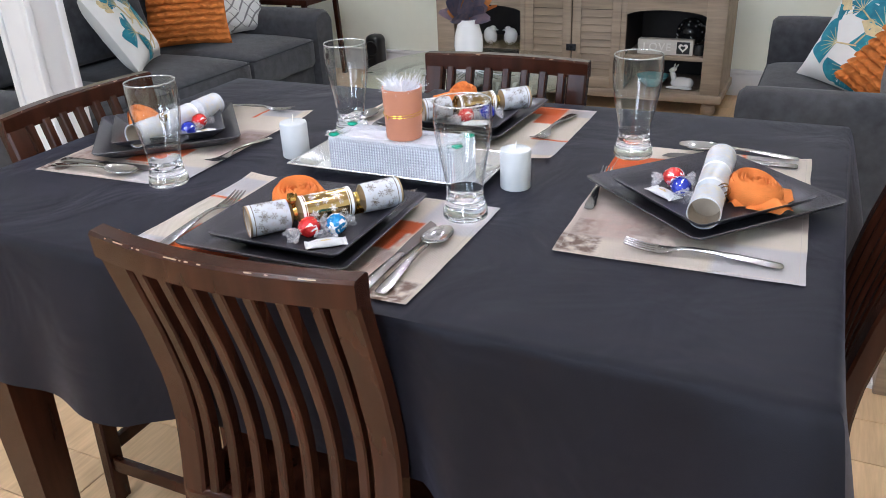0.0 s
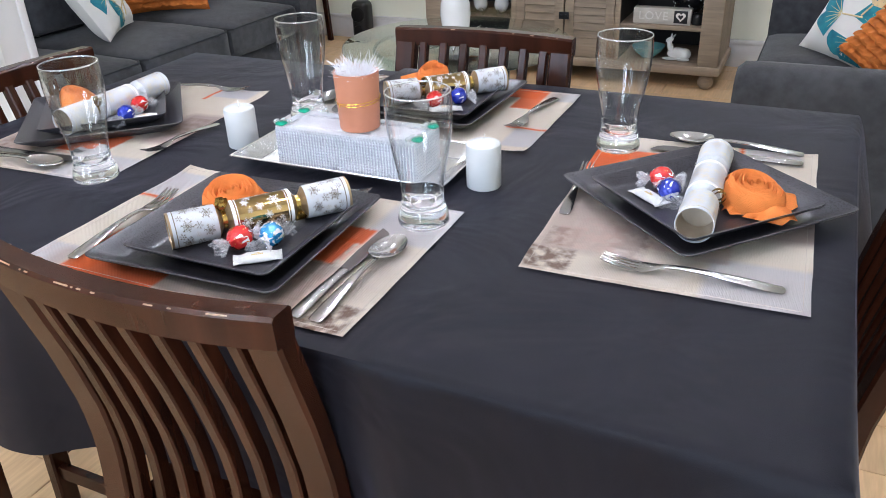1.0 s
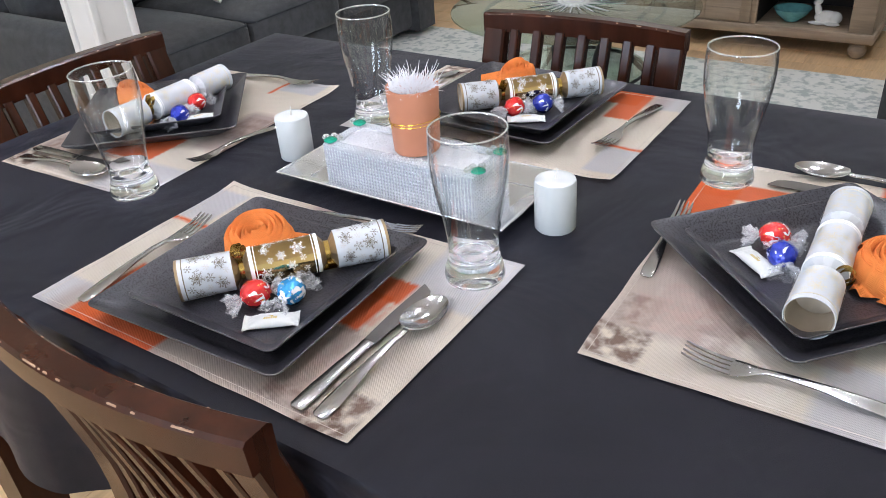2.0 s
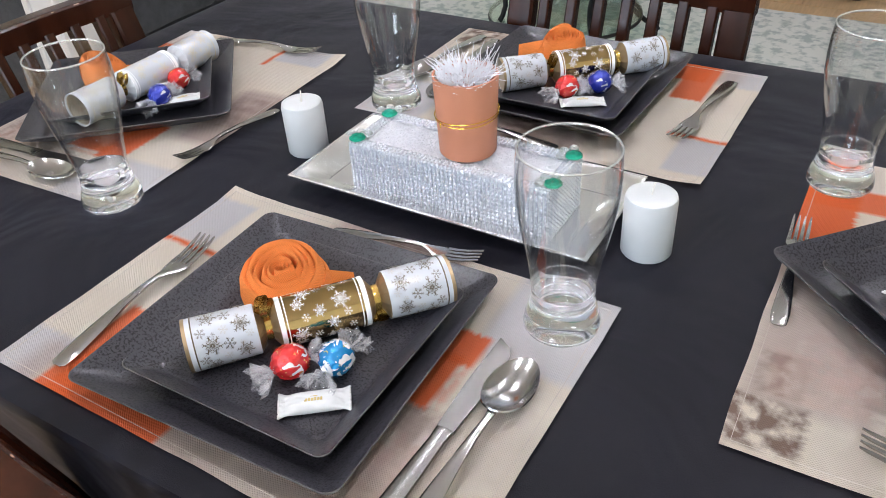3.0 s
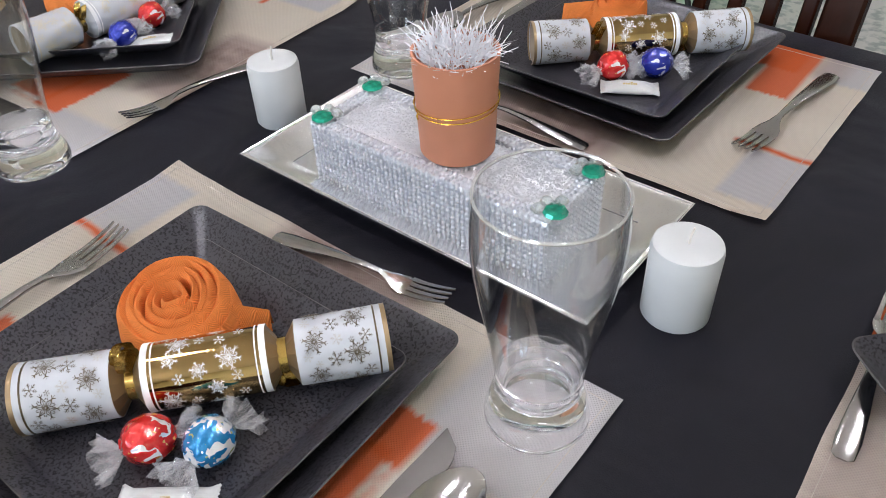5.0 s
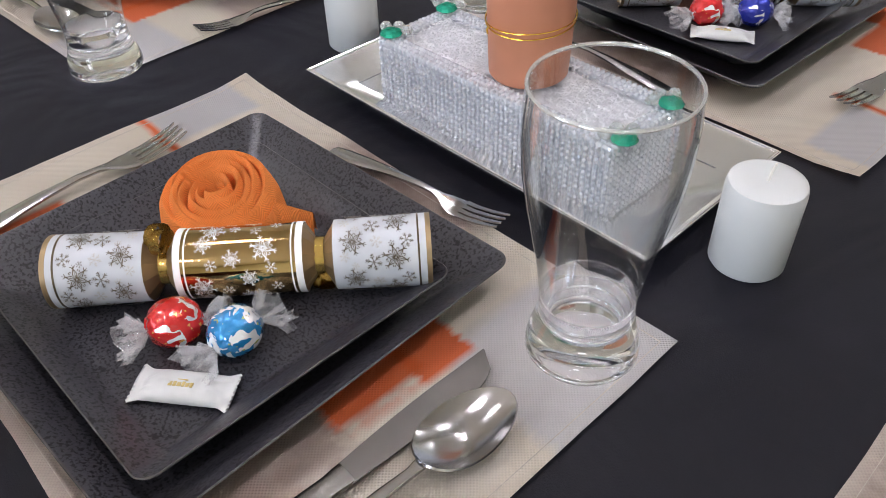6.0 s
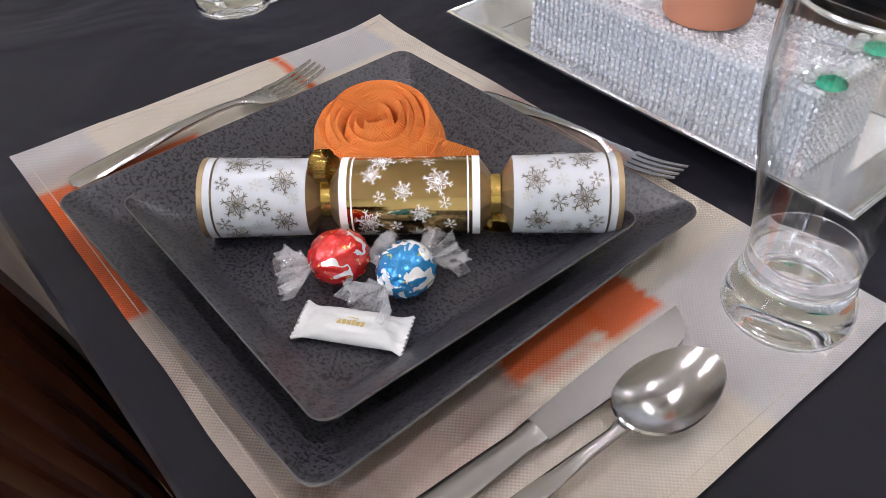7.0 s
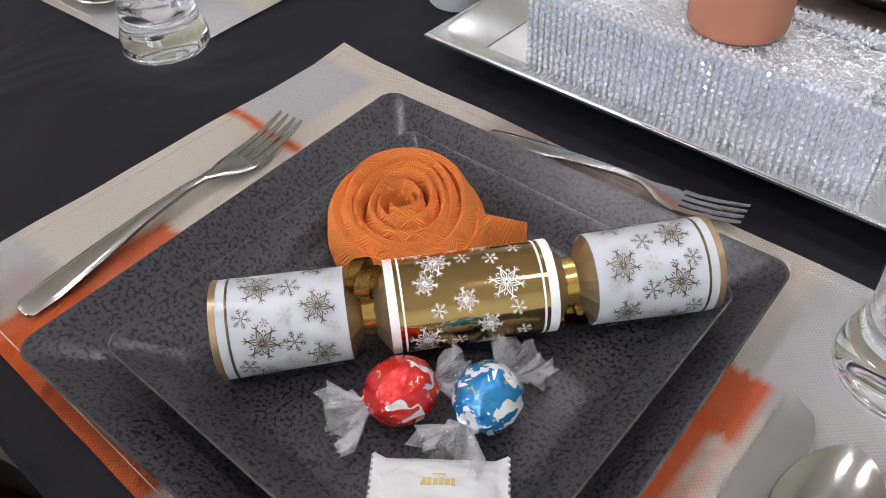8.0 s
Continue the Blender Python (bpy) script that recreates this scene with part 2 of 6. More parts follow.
# rug
def rug():
    bm = bmesh.new()
    nx, ny, x0, x1, y0, y1 = 60, 40, -2.75, 0.75, 1.45, 3.72
    rng = random.Random(4)
    rows = [[(x0 + (x1 - x0) * i / nx, y0 + (y1 - y0) * j / ny, 0.012 + rng.uniform(0, 0.002)) for i in range(nx + 1)] for j in range(ny + 1)]
    for r in rows:
        r.insert(0, (r[0][0] - 0.004, r[0][1], 0.0))
        r.append((r[-1][0] + 0.004, r[-1][1], 0.0))
    loft([[(p[0], y0 - 0.004, 0.0) for p in rows[0]]] + rows + [[(p[0], y1 + 0.004, 0.0) for p in rows[0]]], closed=False, bm=bm)
    return tagged(part("rug", bm, RUG), "pale area rug with faded grey-green pattern on the floor", "rug")


rug()

# ---- sofas ----
def cushion(sx, sy, sz, puff=0.03, n=14, edge=0.04):
    """A stuffed seat cushion, sx by sy by sz, resting on z = 0."""
    bm = bmesh.new()
    bmesh.ops.create_cube(bm, size=2.0)
    bmesh.ops.subdivide_edges(bm, edges=bm.edges[:], cuts=n, use_grid_fill=True)
    for v in bm.verts:
        x, y, z = v.co
        g = (1 - x ** 4) * (1 - y ** 4)
        k = lambda a: math.copysign(abs(a) ** 1.0, a)
        d = Vector((max(0, abs(x) - 0.86) / 0.14, max(0, abs(y) - 0.86) / 0.14, max(0, abs(z) - 0.62) / 0.38))
        shrink = 1 - max(0, d.length - 1) * 0.09
        nz = noise.noise(Vector((x * 1.7 + sx * 9, y * 1.7, z))) * 0.006
        v.co = (k(x) * sx / 2 * shrink, k(y) * sy / 2 * shrink, sz / 2 + z * sz / 2 * shrink + (g * puff if z > 0 else 0) + nz)
    return bm


def sofa(m, length, depth, seats, arm_h, back_h, label):
    """A sofa that faces +x, its front at x = 0, from y = 0 to length."""
    s = thing("sofa", label, "sofa", m)
    arm = 0.2
    part("base", box(-depth + 0.02, -0.05, 0.02, length - 0.02, 0.06, 0.30, 0.03, 3), SOFA, s)
    for y in (0.0, length - arm):
        bm = bmesh.new()
        ring = []
        for k in range(9):
            a = math.pi * k / 8
            ring.append((arm / 2 - math.cos(a) * (arm / 2), arm_h - 0.07 + math.sin(a) * 0.07))
        loop = [(0.012, 0.05)] + ring + [(arm - 0.012, 0.05)]
        xs = [-depth, -depth + 0.02, -0.3, -0.1, -0.02, 0.0]
        ins = [0.02, 0, 0, 0, 0.004, 0.022]
        loft([[(x, y + arm / 2 + (p - arm / 2) * (1 - i * 5), q - (i if q > 0.1 else 0)) for p, q in loop] for x, i in zip(xs, ins)], bm=bm)
        part("arm", bm, SOFA, s)
    part("back", box(-depth, -depth + 0.26, arm - 0.01, length - arm + 0.01, 0.06, back_h - 0.06, 0.06, 4), SOFA, s)
    w = (length - 2 * arm) / seats
    for k in range(seats):
        part("seat_cushion", cushion(depth - 0.26, w - 0.006, 0.17, 0.03), SOFA, s, m=pose(-(depth - 0.26) / 2 + 0.0, arm + w * (k + 0.5), 0.29))
        yc, cd = arm + w * (k + 0.5), (depth - 0.26) / 2
        loop = [(-2 * cd + 0.02, yc - w / 2 + 0.012), (-0.03, yc - w / 2 + 0.012), (-0.008, yc - w / 2 + 0.03), (-0.008, yc + w / 2 - 0.03), (-0.03, yc + w / 2 - 0.012), (-2 * cd + 0.02, yc + w / 2 - 0.012)]
        part("seat_piping", tube([(x, y, 0.448) for x, y in loop], 0.006, 6), SOFADARK, s, "dark piped seam")
        part("back_cushion", cushion(0.46, w - 0.01, 0.18, 0.04), SOFA, s, m=pose(-depth + 0.24, arm + w * (k + 0.5), 0.70, 0, 76, 0) @ pose(0, 0, 0))
    for x in (-depth + 0.08, -0.1):
        for y in (0.08, length - 0.08):
            part("foot", lathe([(0.02, 0), (0.028, 0.06)], 12), CHAIRWOOD, s, m=pose(x, y, 0))
    return s


sofa(place(-2.45, 1.35), 2.33, 1.15, 3, 0.62, 0.88, "long charcoal grey velvet sofa with loose seat cushions")
sofa(pose(0.18, 3.7, 0, 0, 0, 180), 1.62, 0.95, 2, 0.665, 0.945, "charcoal grey velvet loveseat with rolled arms")


# ---- dining table ----
TX0, TX1, TY0, TY1, TOP = -1.012, 0.502, -0.028, 0.965, 0.9072
def dining_table():
    t = thing("dining_table", "counter-height dark wooden dining table under a cloth", "dining table", place((TX0 + TX1) / 2, (TY0 + TY1) / 2))
    hx, hy = (TX1 - TX0) / 2 - 0.012, (TY1 - TY0) / 2 - 0.012
    part("tabletop", box(-hx, hx, -hy, hy, TOP - 0.04, TOP - 0.004, 0.006), CHAIRWOOD, t)
    for sy in (-1, 1):
        part("apron", box(-hx + 0.12, hx - 0.12, sy * (hy - 0.07) - 0.011, sy * (hy - 0.07) + 0.011, TOP - 0.14, TOP - 0.04), CHAIRWOOD, t)
    for sx in (-1, 1):
        part("apron", box(sx * (hx - 0.07) - 0.011, sx * (hx - 0.07) + 0.011, -hy + 0.12, hy - 0.12, TOP - 0.14, TOP - 0.04), CHAIRWOOD, t)
        for sy in (-1, 1):
            x, y, r = sx * (hx - 0.07), sy * (hy - 0.07), 0.043
            part("leg", loft([[(x - r * f, y - r * f, z), (x + r * f, y - r * f, z), (x + r * f, y + r * f, z), (x - r * f, y + r * f, z)] for z, f in ((0, 0.75), (0.5, 1), (TOP - 0.04, 1))]), CHAIRWOOD, t)


dining_table()


def tablecloth():
    """A cloth with a hanging skirt, soft edges and shallow folds."""
    bm = bmesh.new()
    drop = 0.30
    cx, cy, hx, hy = (TX0 + TX1) / 2, (TY0 + TY1) / 2, (TX1 - TX0) / 2, (TY1 - TY0) / 2
    peri = []
    n1, n2 = 96, 64
    for i in range(n1): peri.append((-1 + 2 * i / n1, -1))
    for i in range(n2): peri.append((1, -1 + 2 * i / n2))
    for i in range(n1): peri.append((1 - 2 * i / n1, 1))
    for i in range(n2): peri.append((-1, 1 - 2 * i / n2))
    total = len(peri)

    def ring(inset, z, wave):
        out = []
        for k, (u, v) in enumerate(peri):
            x, y = u * (hx - inset), v * (hy - inset)
            nxv, nyv = (u if abs(u) == 1 else 0), (v if abs(v) == 1 else 0)
            l = math.hypot(nxv, nyv) or 1
            s = (u * hx if abs(v) == 1 else v * hy) * 1.0
            corner = max(0, min(abs(u) * hx - hx + 0.16, abs(v) * hy - hy + 0.16)) / 0.16
            w = 0.009 * math.sin(s * 13 + 2.0 * nxv + 1.3 * nyv) + 0.008 * math.sin(s * 31 + nyv) + 0.055 * corner
            gx, gy = cx + x, cy + y
            for px, py in ((-0.215, TY0), (-0.255, TY1), (TX0, 0.455), (TX1, 0.50)):
                if (abs(v) == 1 and abs(gy - py) < 0.05 and abs(gx - px) < 0.30) or (abs(u) == 1 and abs(gx - px) < 0.05 and abs(gy - py) < 0.30):
                    q = min(1, (0.30 - max(abs(gx - px) if abs(v) == 1 else abs(gy - py), 0)) / 0.08)
                    w = w * (1 - q) - 0.058 * q
            out.append((cx + x + nxv / l * (w + 0.006) * wave, cy + y + nyv / l * (w + 0.006) * wave, z + 0.006 * math.sin(s * 9) * wave * (1 if z < TOP - 0.2 else 0)))
        return out
    levels = [(0.14, TOP, 0), (0.05, TOP, 0), (0.012, TOP - 0.0005, 0), (0.004, TOP - 0.003, 0), (0.0, TOP - 0.009, 0.02), (-0.001, TOP - 0.02, 0.08)]
    levels += [(-0.002 - 0.010 * f, TOP - 0.02 - (drop - 0.02) * f, 0.08 + 0.92 * f) for f in (0.12, 0.25, 0.4, 0.55, 0.7, 0.85, 0.97, 1.0)]
    rows = [ring(*l) for l in levels]
    loft(rows, cap=False, bm=bm)
    bm.verts.ensure_lookup_table()
    bm.faces.new([bm.verts[i] for i in range(total)])
    ob = part("tablecloth", bm, CLOTH)
    return tagged(ob, "plain charcoal black tablecloth hanging over the table edges", "tablecloth")


tablecloth()


# ---- chairs ----
def chair(m):
    """A counter-height chair that faces +y; the middle of its back's foot at the origin."""
    c = thing("dining_chair", "dark brown wooden counter-height chair with slatted back, worn at its edges", "chair", m, group="chairs round the table")
    w, top, seat_z = 0.205, 0.99, 0.50

    curve = ((0.0, -0.015), (0.3, 0.0), (0.48, 0.015), (0.58, 0.029), (0.65, 0.034), (0.72, 0.029), (0.82, 0.009), (0.90, -0.013), (0.99, -0.037))

    def back(x, z):
        """The sway of the back: upright at the seat, raked towards the top, bowed across."""
        f = max(0, (z - seat_z) / (top - seat_z))
        y = curve[-1][1]
        for (z0, y0), (z1, y1) in zip(curve, curve[1:]):
            if z0 <= z < z1:
                k = (z - z0) / (z1 - z0)
                y = y0 + (y1 - y0) * k
        return y - 0.026 * (1 - (x / w) ** 2) * (0.3 + 0.7 * f)
    zs = [seat_z + (top - 0.033 - seat_z) * i / 14 for i in range(15)]
    for sx in (-1, 1):
        x = sx * (w - 0.024)
        part("back_post", bar([(x, back(w, z), z) for z in (0.0, 0.15, 0.3, 0.4, 0.46)] + [(x, back(x, z), z) for z in zs], 0.046, 0.03), CHAIRWOOD, c)
        part("front_leg", bar([(sx * 0.185, 0.40, 0.0), (sx * 0.185, 0.40, seat_z - 0.03)], 0.036, 0.036), CHAIRWOOD, c)
        part("side_rail", box(sx * 0.185 - 0.009, sx * 0.185 + 0.009, 0.0, 0.385, seat_z - 0.085, seat_z - 0.03), CHAIRWOOD, c)
        part("side_stretcher", box(sx * 0.185 - 0.009, sx * 0.185 + 0.009, 0.0, 0.385, 0.10, 0.135), CHAIRWOOD, c)
    part("front_stretcher", box(-0.168, 0.168, 0.39, 0.41, 0.16, 0.195, 0.003), CHAIRWOOD, c)
    part("back_stretcher", box(-0.168, 0.168, -0.03, -0.012, 0.13, 0.165, 0.003), CHAIRWOOD, c)
    part("front_rail", box(-0.168, 0.168, 0.39, 0.41, seat_z - 0.085, seat_z - 0.03), CHAIRWOOD, c)
    part("seat", box(-0.205, 0.205, 0.0, 0.42, seat_z - 0.03, seat_z + 0.012, 0.012, 3), CHAIRWOOD, c)
    for k in range(7):
        x = -0.141 + 0.047 * k
        part("slat", bar([(x, back(x, z) + 0.002, z) for z in zs], 0.018, 0.021), CHAIRWOOD, c)
    rail = bmesh.new()
    xs = [-w + 2 * w * i / 16 for i in range(17)]
    loft([[(x, back(x, top) - 0.014, top - 0.038), (x, back(x, top) - 0.016, top - 0.004), (x, back(x, top) - 0.012, top), (x, back(x, top) + 0.012, top),
           (x, back(x, top) + 0.016, top - 0.004), (x, back(x, top) + 0.016, top - 0.038)] for x in xs], bm=rail)
    part("top_rail", rail, CHAIRWOOD, c)
    rng = random.Random(8)
    for k in range(26):
        x = rng.uniform(-w + 0.022, w - 0.022)
        l, s = rng.choice((0.001, 0.0015, 0.002, 0.003, 0.005, 0.009)), rng.choice((-1, -1, -1, 1))
        chip = bmesh.new()
        side = 0.0134 * s
        h = rng.uniform(0.0001, 0.0004)
        loft([[(q, back(q, top) + side - 0.0012, top - 0.0022 - h * f), (q, back(q, top) + side + 0.0012, top - 0.0022 - h * f), (q, back(q, top) + side + 0.0009, top - 0.0013 + h * f), (q, back(q, top) + side - 0.0009, top - 0.0013 + h * f)]
              for q, f in ((x - l, 0.1), (x - l * 0.4, 1.0), (x + l * 0.3, 0.6), (x + l, 0.1))], bm=chip)
        part("chipped_edge", chip, WORN, c, "bare chipped wood on the rail")
    return c


CHAIR = chair(place(-0.215, -0.045))
copy_thing(CHAIR, place(-0.255, 0.985, 0, 180))
copy_thing(CHAIR, place(-1.0, 0.455, 0, -90))
copy_thing(CHAIR, place(0.562, 0.50, 0, 90))


# ---- materials of the table setting ----
PLATE = mat("speckled_black_stoneware", (0.043, 0.0410, 0.0485), 0.28, scale=480, sharp=(0.40, 0.50), second=(0.005, 0.0048, 0.006), bump=0.12, bump_scale=520, spec=0.45)
# paler rim colour carries both the bare edge and its bevel highlight
PLATERIM = mat("bare_edge_highlight", (0.060, 0.056, 0.056), 0.4, vary=0.7, scale=70)
# both knife steels are darkened to stand for dark surroundings reflected in them
BLADE = mat("satin_blade_dark_reflection", (0.19, 0.18, 0.17), 0.38, metal=1.0, vary=0.05, scale=50)
SATIN = mat("satin_handle_dark_reflection", (0.32, 0.31, 0.30), 0.26, metal=1.0, vary=0.06, scale=50)
STEEL = mat("brushed_steel", (0.49, 0.48, 0.48), 0.19, metal=1.0, vary=0.06, scale=50, rough_vary=0.03)
SILVER = mat("silver_tray", (0.90, 0.90, 0.90), 0.19, metal=0.92, vary=0.04, scale=40, bump=0.05, bump_scale=60)
WAX = mat("white_wax", (0.56, 0.575, 0.57), 0.45, vary=0.03, scale=25, bump=0.05, bump_scale=120)
WICK = mat("wick_cotton", (0.75, 0.72, 0.66), 0.9, vary=0.1, scale=200)
PEACH = mat("frosted_peach_glass", (0.55, 0.225, 0.130), 0.55, vary=0.06, scale=30, bump=0.05, bump_scale=500)
GOLD = mat("gold_foil", (0.50, 0.345, 0.155), 0.09, metal=1.0, vary=0.06, scale=60, bump=0.06, bump_scale=40)
RIBBON = mat("gold_ribbon", (0.52, 0.35, 0.10), 0.22, metal=0.85, vary=0.08, scale=60)
GOLDCARD = mat("dull_gold_card", (0.36, 0.26, 0.15), 0.38, metal=0.75, vary=0.1, scale=60)
GOLDWIRE = mat("gold_wire", (0.85, 0.55, 0.08), 0.25, metal=1.0, vary=0.05, scale=90)
CARD = mat("white_card", (0.53, 0.55, 0.58), 0.4, vary=0.02, scale=60)
TUBEIN = mat("tube_inside_card", (0.40, 0.33, 0.25), 0.7, vary=0.1, scale=60)
FLAKE = mat("foil_print", (0.13, 0.100, 0.062), 0.32, metal=0.6, vary=0.25, scale=200)
FLAKEPALE = mat("pale_foil_print", (0.47, 0.44, 0.39), 0.3, metal=0.4, vary=0.15, scale=200)
FLAKEFAINT = mat("faint_print", (0.60, 0.54, 0.40), 0.3, metal=0.25, vary=0.1, scale=200)
FLAKEWHITE = mat("white_print", (0.86, 0.86, 0.85), 0.4, vary=0.02, scale=60)
CRYSTAL = mat("rhinestone", (0.66, 0.68, 0.73), 0.06, metal=0.32, vary=0.1, scale=90)
CRYSTALBODY = mat("white_block", (0.72, 0.73, 0.76), 0.3, vary=0.05, scale=50)
SHRED = mat("white_shred", (0.80, 0.80, 0.83), 0.25, vary=0.04, scale=90)
GEM = mat("emerald_gem", (0.010, 0.36, 0.23), 0.06, metal=0.4, vary=0.5, scale=200, spec=0.9)
GEMCLEAR = mat("clear_gem", (0.9, 0.95, 0.95), 0.03, trans=0.8, ior=1.5)
MINT = mat("white_wrapper", (0.56, 0.57, 0.56), 0.28, vary=0.03, scale=80, bump=0.25, bump_scale=110)
MINTINK = mat("gold_ink", (0.55, 0.42, 0.16), 0.4, metal=0.4, vary=0.1, scale=200)


def film_material():
    """Clear crinkled wrapper film: mostly see-through, with gloss; noise-placed white flecks stand in for glints."""
    m = bpy.data.materials.new("clear_wrapper_film")
    m.use_nodes = True
    nt = m.node_tree
    b = nt.nodes["Principled BSDF"]
    b.inputs["Base Color"].default_value, b.inputs["Roughness"].default_value = (0.97, 0.97, 1.0, 1), 0.16
    b.inputs["Metallic"].default_value = 0.3
    tr, mx = nt.nodes.new("ShaderNodeBsdfTransparent"), nt.nodes.new("ShaderNodeMixShader")
    nz, rp = nt.nodes.new("ShaderNodeTexNoise"), nt.nodes.new("ShaderNodeMapRange")
    nz.inputs["Scale"].default_value, nz.inputs["Detail"].default_value, nz.inputs["Distortion"].default_value = 420, 4, 1.2
    rp.inputs["From Min"].default_value, rp.inputs["From Max"].default_value = 0.50, 0.58
    rp.inputs["To Min"].default_value, rp.inputs["To Max"].default_value = 0.04, 0.50
    bp = nt.nodes.new("ShaderNodeBump")
    bp.inputs["Strength"].default_value, bp.inputs["Distance"].default_value = 0.35, 0.003
    nt.links.new(nz.outputs["Fac"], bp.inputs["Height"])
    nt.links.new(bp.outputs[0], b.inputs["Normal"])
    nt.links.new(nz.outputs["Fac"], rp.inputs["Value"])
    nt.links.new(rp.outputs[0], mx.inputs[0])
    nt.links.new(tr.outputs[0], mx.inputs[1])
    nt.links.new(b.outputs[0], mx.inputs[2])
    nt.links.new(mx.outputs[0], nt.nodes["Material Output"].inputs["Surface"])
    return m


def clear_glass(name="clear_glass", tint=(0.99, 0.995, 0.993)):
    """Thin clear glass: see-through, with gloss that grows towards grazing view."""
    m = bpy.data.materials.new(name)
    m.use_nodes = True
    nt = m.node_tree
    nt.nodes.remove(nt.nodes["Principled BSDF"])
    tr, gl, mx = nt.nodes.new("ShaderNodeBsdfTransparent"), nt.nodes.new("ShaderNodeBsdfGlossy"), nt.nodes.new("ShaderNodeMixShader")
    gl.inputs["Roughness"].default_value = 0.015
    tr.inputs["Color"].default_value = (*tint, 1)
    lw, pw, ml = nt.nodes.new("ShaderNodeLayerWeight"), nt.nodes.new("ShaderNodeMath"), nt.nodes.new("ShaderNodeMath")
    lw.inputs["Blend"].default_value = 0.5
    pw.operation, pw.inputs[1].default_value = "POWER", 3.0
    ml.operation, ml.inputs[1].default_value, ml.inputs[2].default_value = "MULTIPLY_ADD", 0.95, 0.04
    nt.links.new(lw.outputs["Facing"], pw.inputs[0])
    nt.links.new(pw.outputs[0], ml.inputs[0])
    nt.links.new(ml.outputs[0], mx.inputs[0])
    nt.links.new(tr.outputs[0], mx.inputs[1])
    nt.links.new(gl.outputs[0], mx.inputs[2])
    nt.links.new(mx.outputs[0], nt.nodes["Material Output"].inputs["Surface"])
    return m


GLASS = clear_glass()
TABLEGLASS = clear_glass("green_table_glass", (0.88, 0.96, 0.91))
SOLIDGLASS = mat("solid_glass", (1, 1, 1), 0.0, trans=1.0, ior=1.46)
FILM = film_material()


def base_glass(name, share):
    """Heavy glass: bends what lies behind it, and lets light through to what it stands on."""
    m = clear_glass(name, (0.995, 0.998, 0.998))
    nt = m.node_tree
    out = nt.nodes["Material Output"].inputs["Surface"]
    thin = out.links[0].from_socket
    g, mx = nt.nodes.new("ShaderNodeBsdfGlass"), nt.nodes.new("ShaderNodeMixShader")
    g.inputs["IOR"].default_value, g.inputs["Roughness"].default_value = 1.45, 0.0
    mx.inputs[0].default_value = share
    nt.links.new(thin, mx.inputs[1])
    nt.links.new(g.outputs[0], mx.inputs[2])
    nt.links.new(mx.outputs[0], out)
    return m


BASEGLASS = base_glass("heavy_base_glass", 1.0)


def glint_glass():
    """The rounded lip and base rings of a glass: half clear, half mirror-bright, standing in for glints."""
    m = bpy.data.materials.new("glint_glass")
    m.use_nodes = True
    nt = m.node_tree
    tr, mx, b = nt.nodes.new("ShaderNodeBsdfTransparent"), nt.nodes.new("ShaderNodeMixShader"), nt.nodes["Principled BSDF"]
    b.inputs["Base Color"].default_value, b.inputs["Metallic"].default_value, b.inputs["Roughness"].default_value = (0.95, 0.96, 0.96, 1), 0.8, 0.06
    mx.inputs[0].default_value = 0.5
    nt.links.new(tr.outputs[0], mx.inputs[1])
    nt.links.new(b.outputs[0], mx.inputs[2])
    nt.links.new(mx.outputs[0], nt.nodes["Material Output"].inputs["Surface"])
    return m


GLINTGLASS = glint_glass()


def foil_wrap(name, colour, patch, third, cut=0.55):
    """Printed sweet wrapper: a coloured foil with pale patches and gold lines."""
    m = bpy.data.materials.new(name)
    m.use_nodes = True
    nt = m.node_tree
    b = nt.nodes["Principled BSDF"]
    b.inputs["Roughness"].default_value, b.inputs["Metallic"].default_value, b.inputs["Coat Weight"].default_value = 0.22, 0.45, 0.8
    tc, nz, st = nt.nodes.new("ShaderNodeTexCoord"), nt.nodes.new("ShaderNodeTexNoise"), nt.nodes.new("ShaderNodeMath")
    nz.inputs["Scale"].default_value, nz.inputs["Detail"].default_value, nz.inputs["Distortion"].default_value = 95, 2, 0.9
    st.operation, st.inputs[1].default_value = "GREATER_THAN", cut
    wv, s2 = nt.nodes.new("ShaderNodeTexNoise"), nt.nodes.new("ShaderNodeMath")
    wv.inputs["Scale"].default_value, wv.inputs["Detail"].default_value = 230, 2
    s2.operation, s2.inputs[1].default_value = "GREATER_THAN", 0.66
    m1, m2 = nt.nodes.new("ShaderNodeMix"), nt.nodes.new("ShaderNodeMix")
    m1.data_type = m2.data_type = "RGBA"
    m1.inputs["A"].default_value, m1.inputs["B"].default_value, m2.inputs["B"].default_value = (*colour, 1), (*patch, 1), (*third, 1)
    for n, s, x in ((nz, st, m1), (wv, s2, m2)):
        nt.links.new(tc.outputs["Object"], n.inputs["Vector"])
        nt.links.new(n.outputs["Fac"], s.inputs[0])
        nt.links.new(s.outputs[0], x.inputs["Factor"])
    nt.links.new(m1.outputs["Result"], m2.inputs["A"])
    nt.links.new(m2.outputs["Result"], b.inputs["Base Color"])
    bp = nt.nodes.new("ShaderNodeBump")
    bp.inputs["Strength"].default_value, bp.inputs["Distance"].default_value = 0.4, 0.002
    nt.links.new(wv.outputs["Fac"], bp.inputs["Height"])
    nt.links.new(bp.outputs[0], b.inputs["Normal"])
    return m


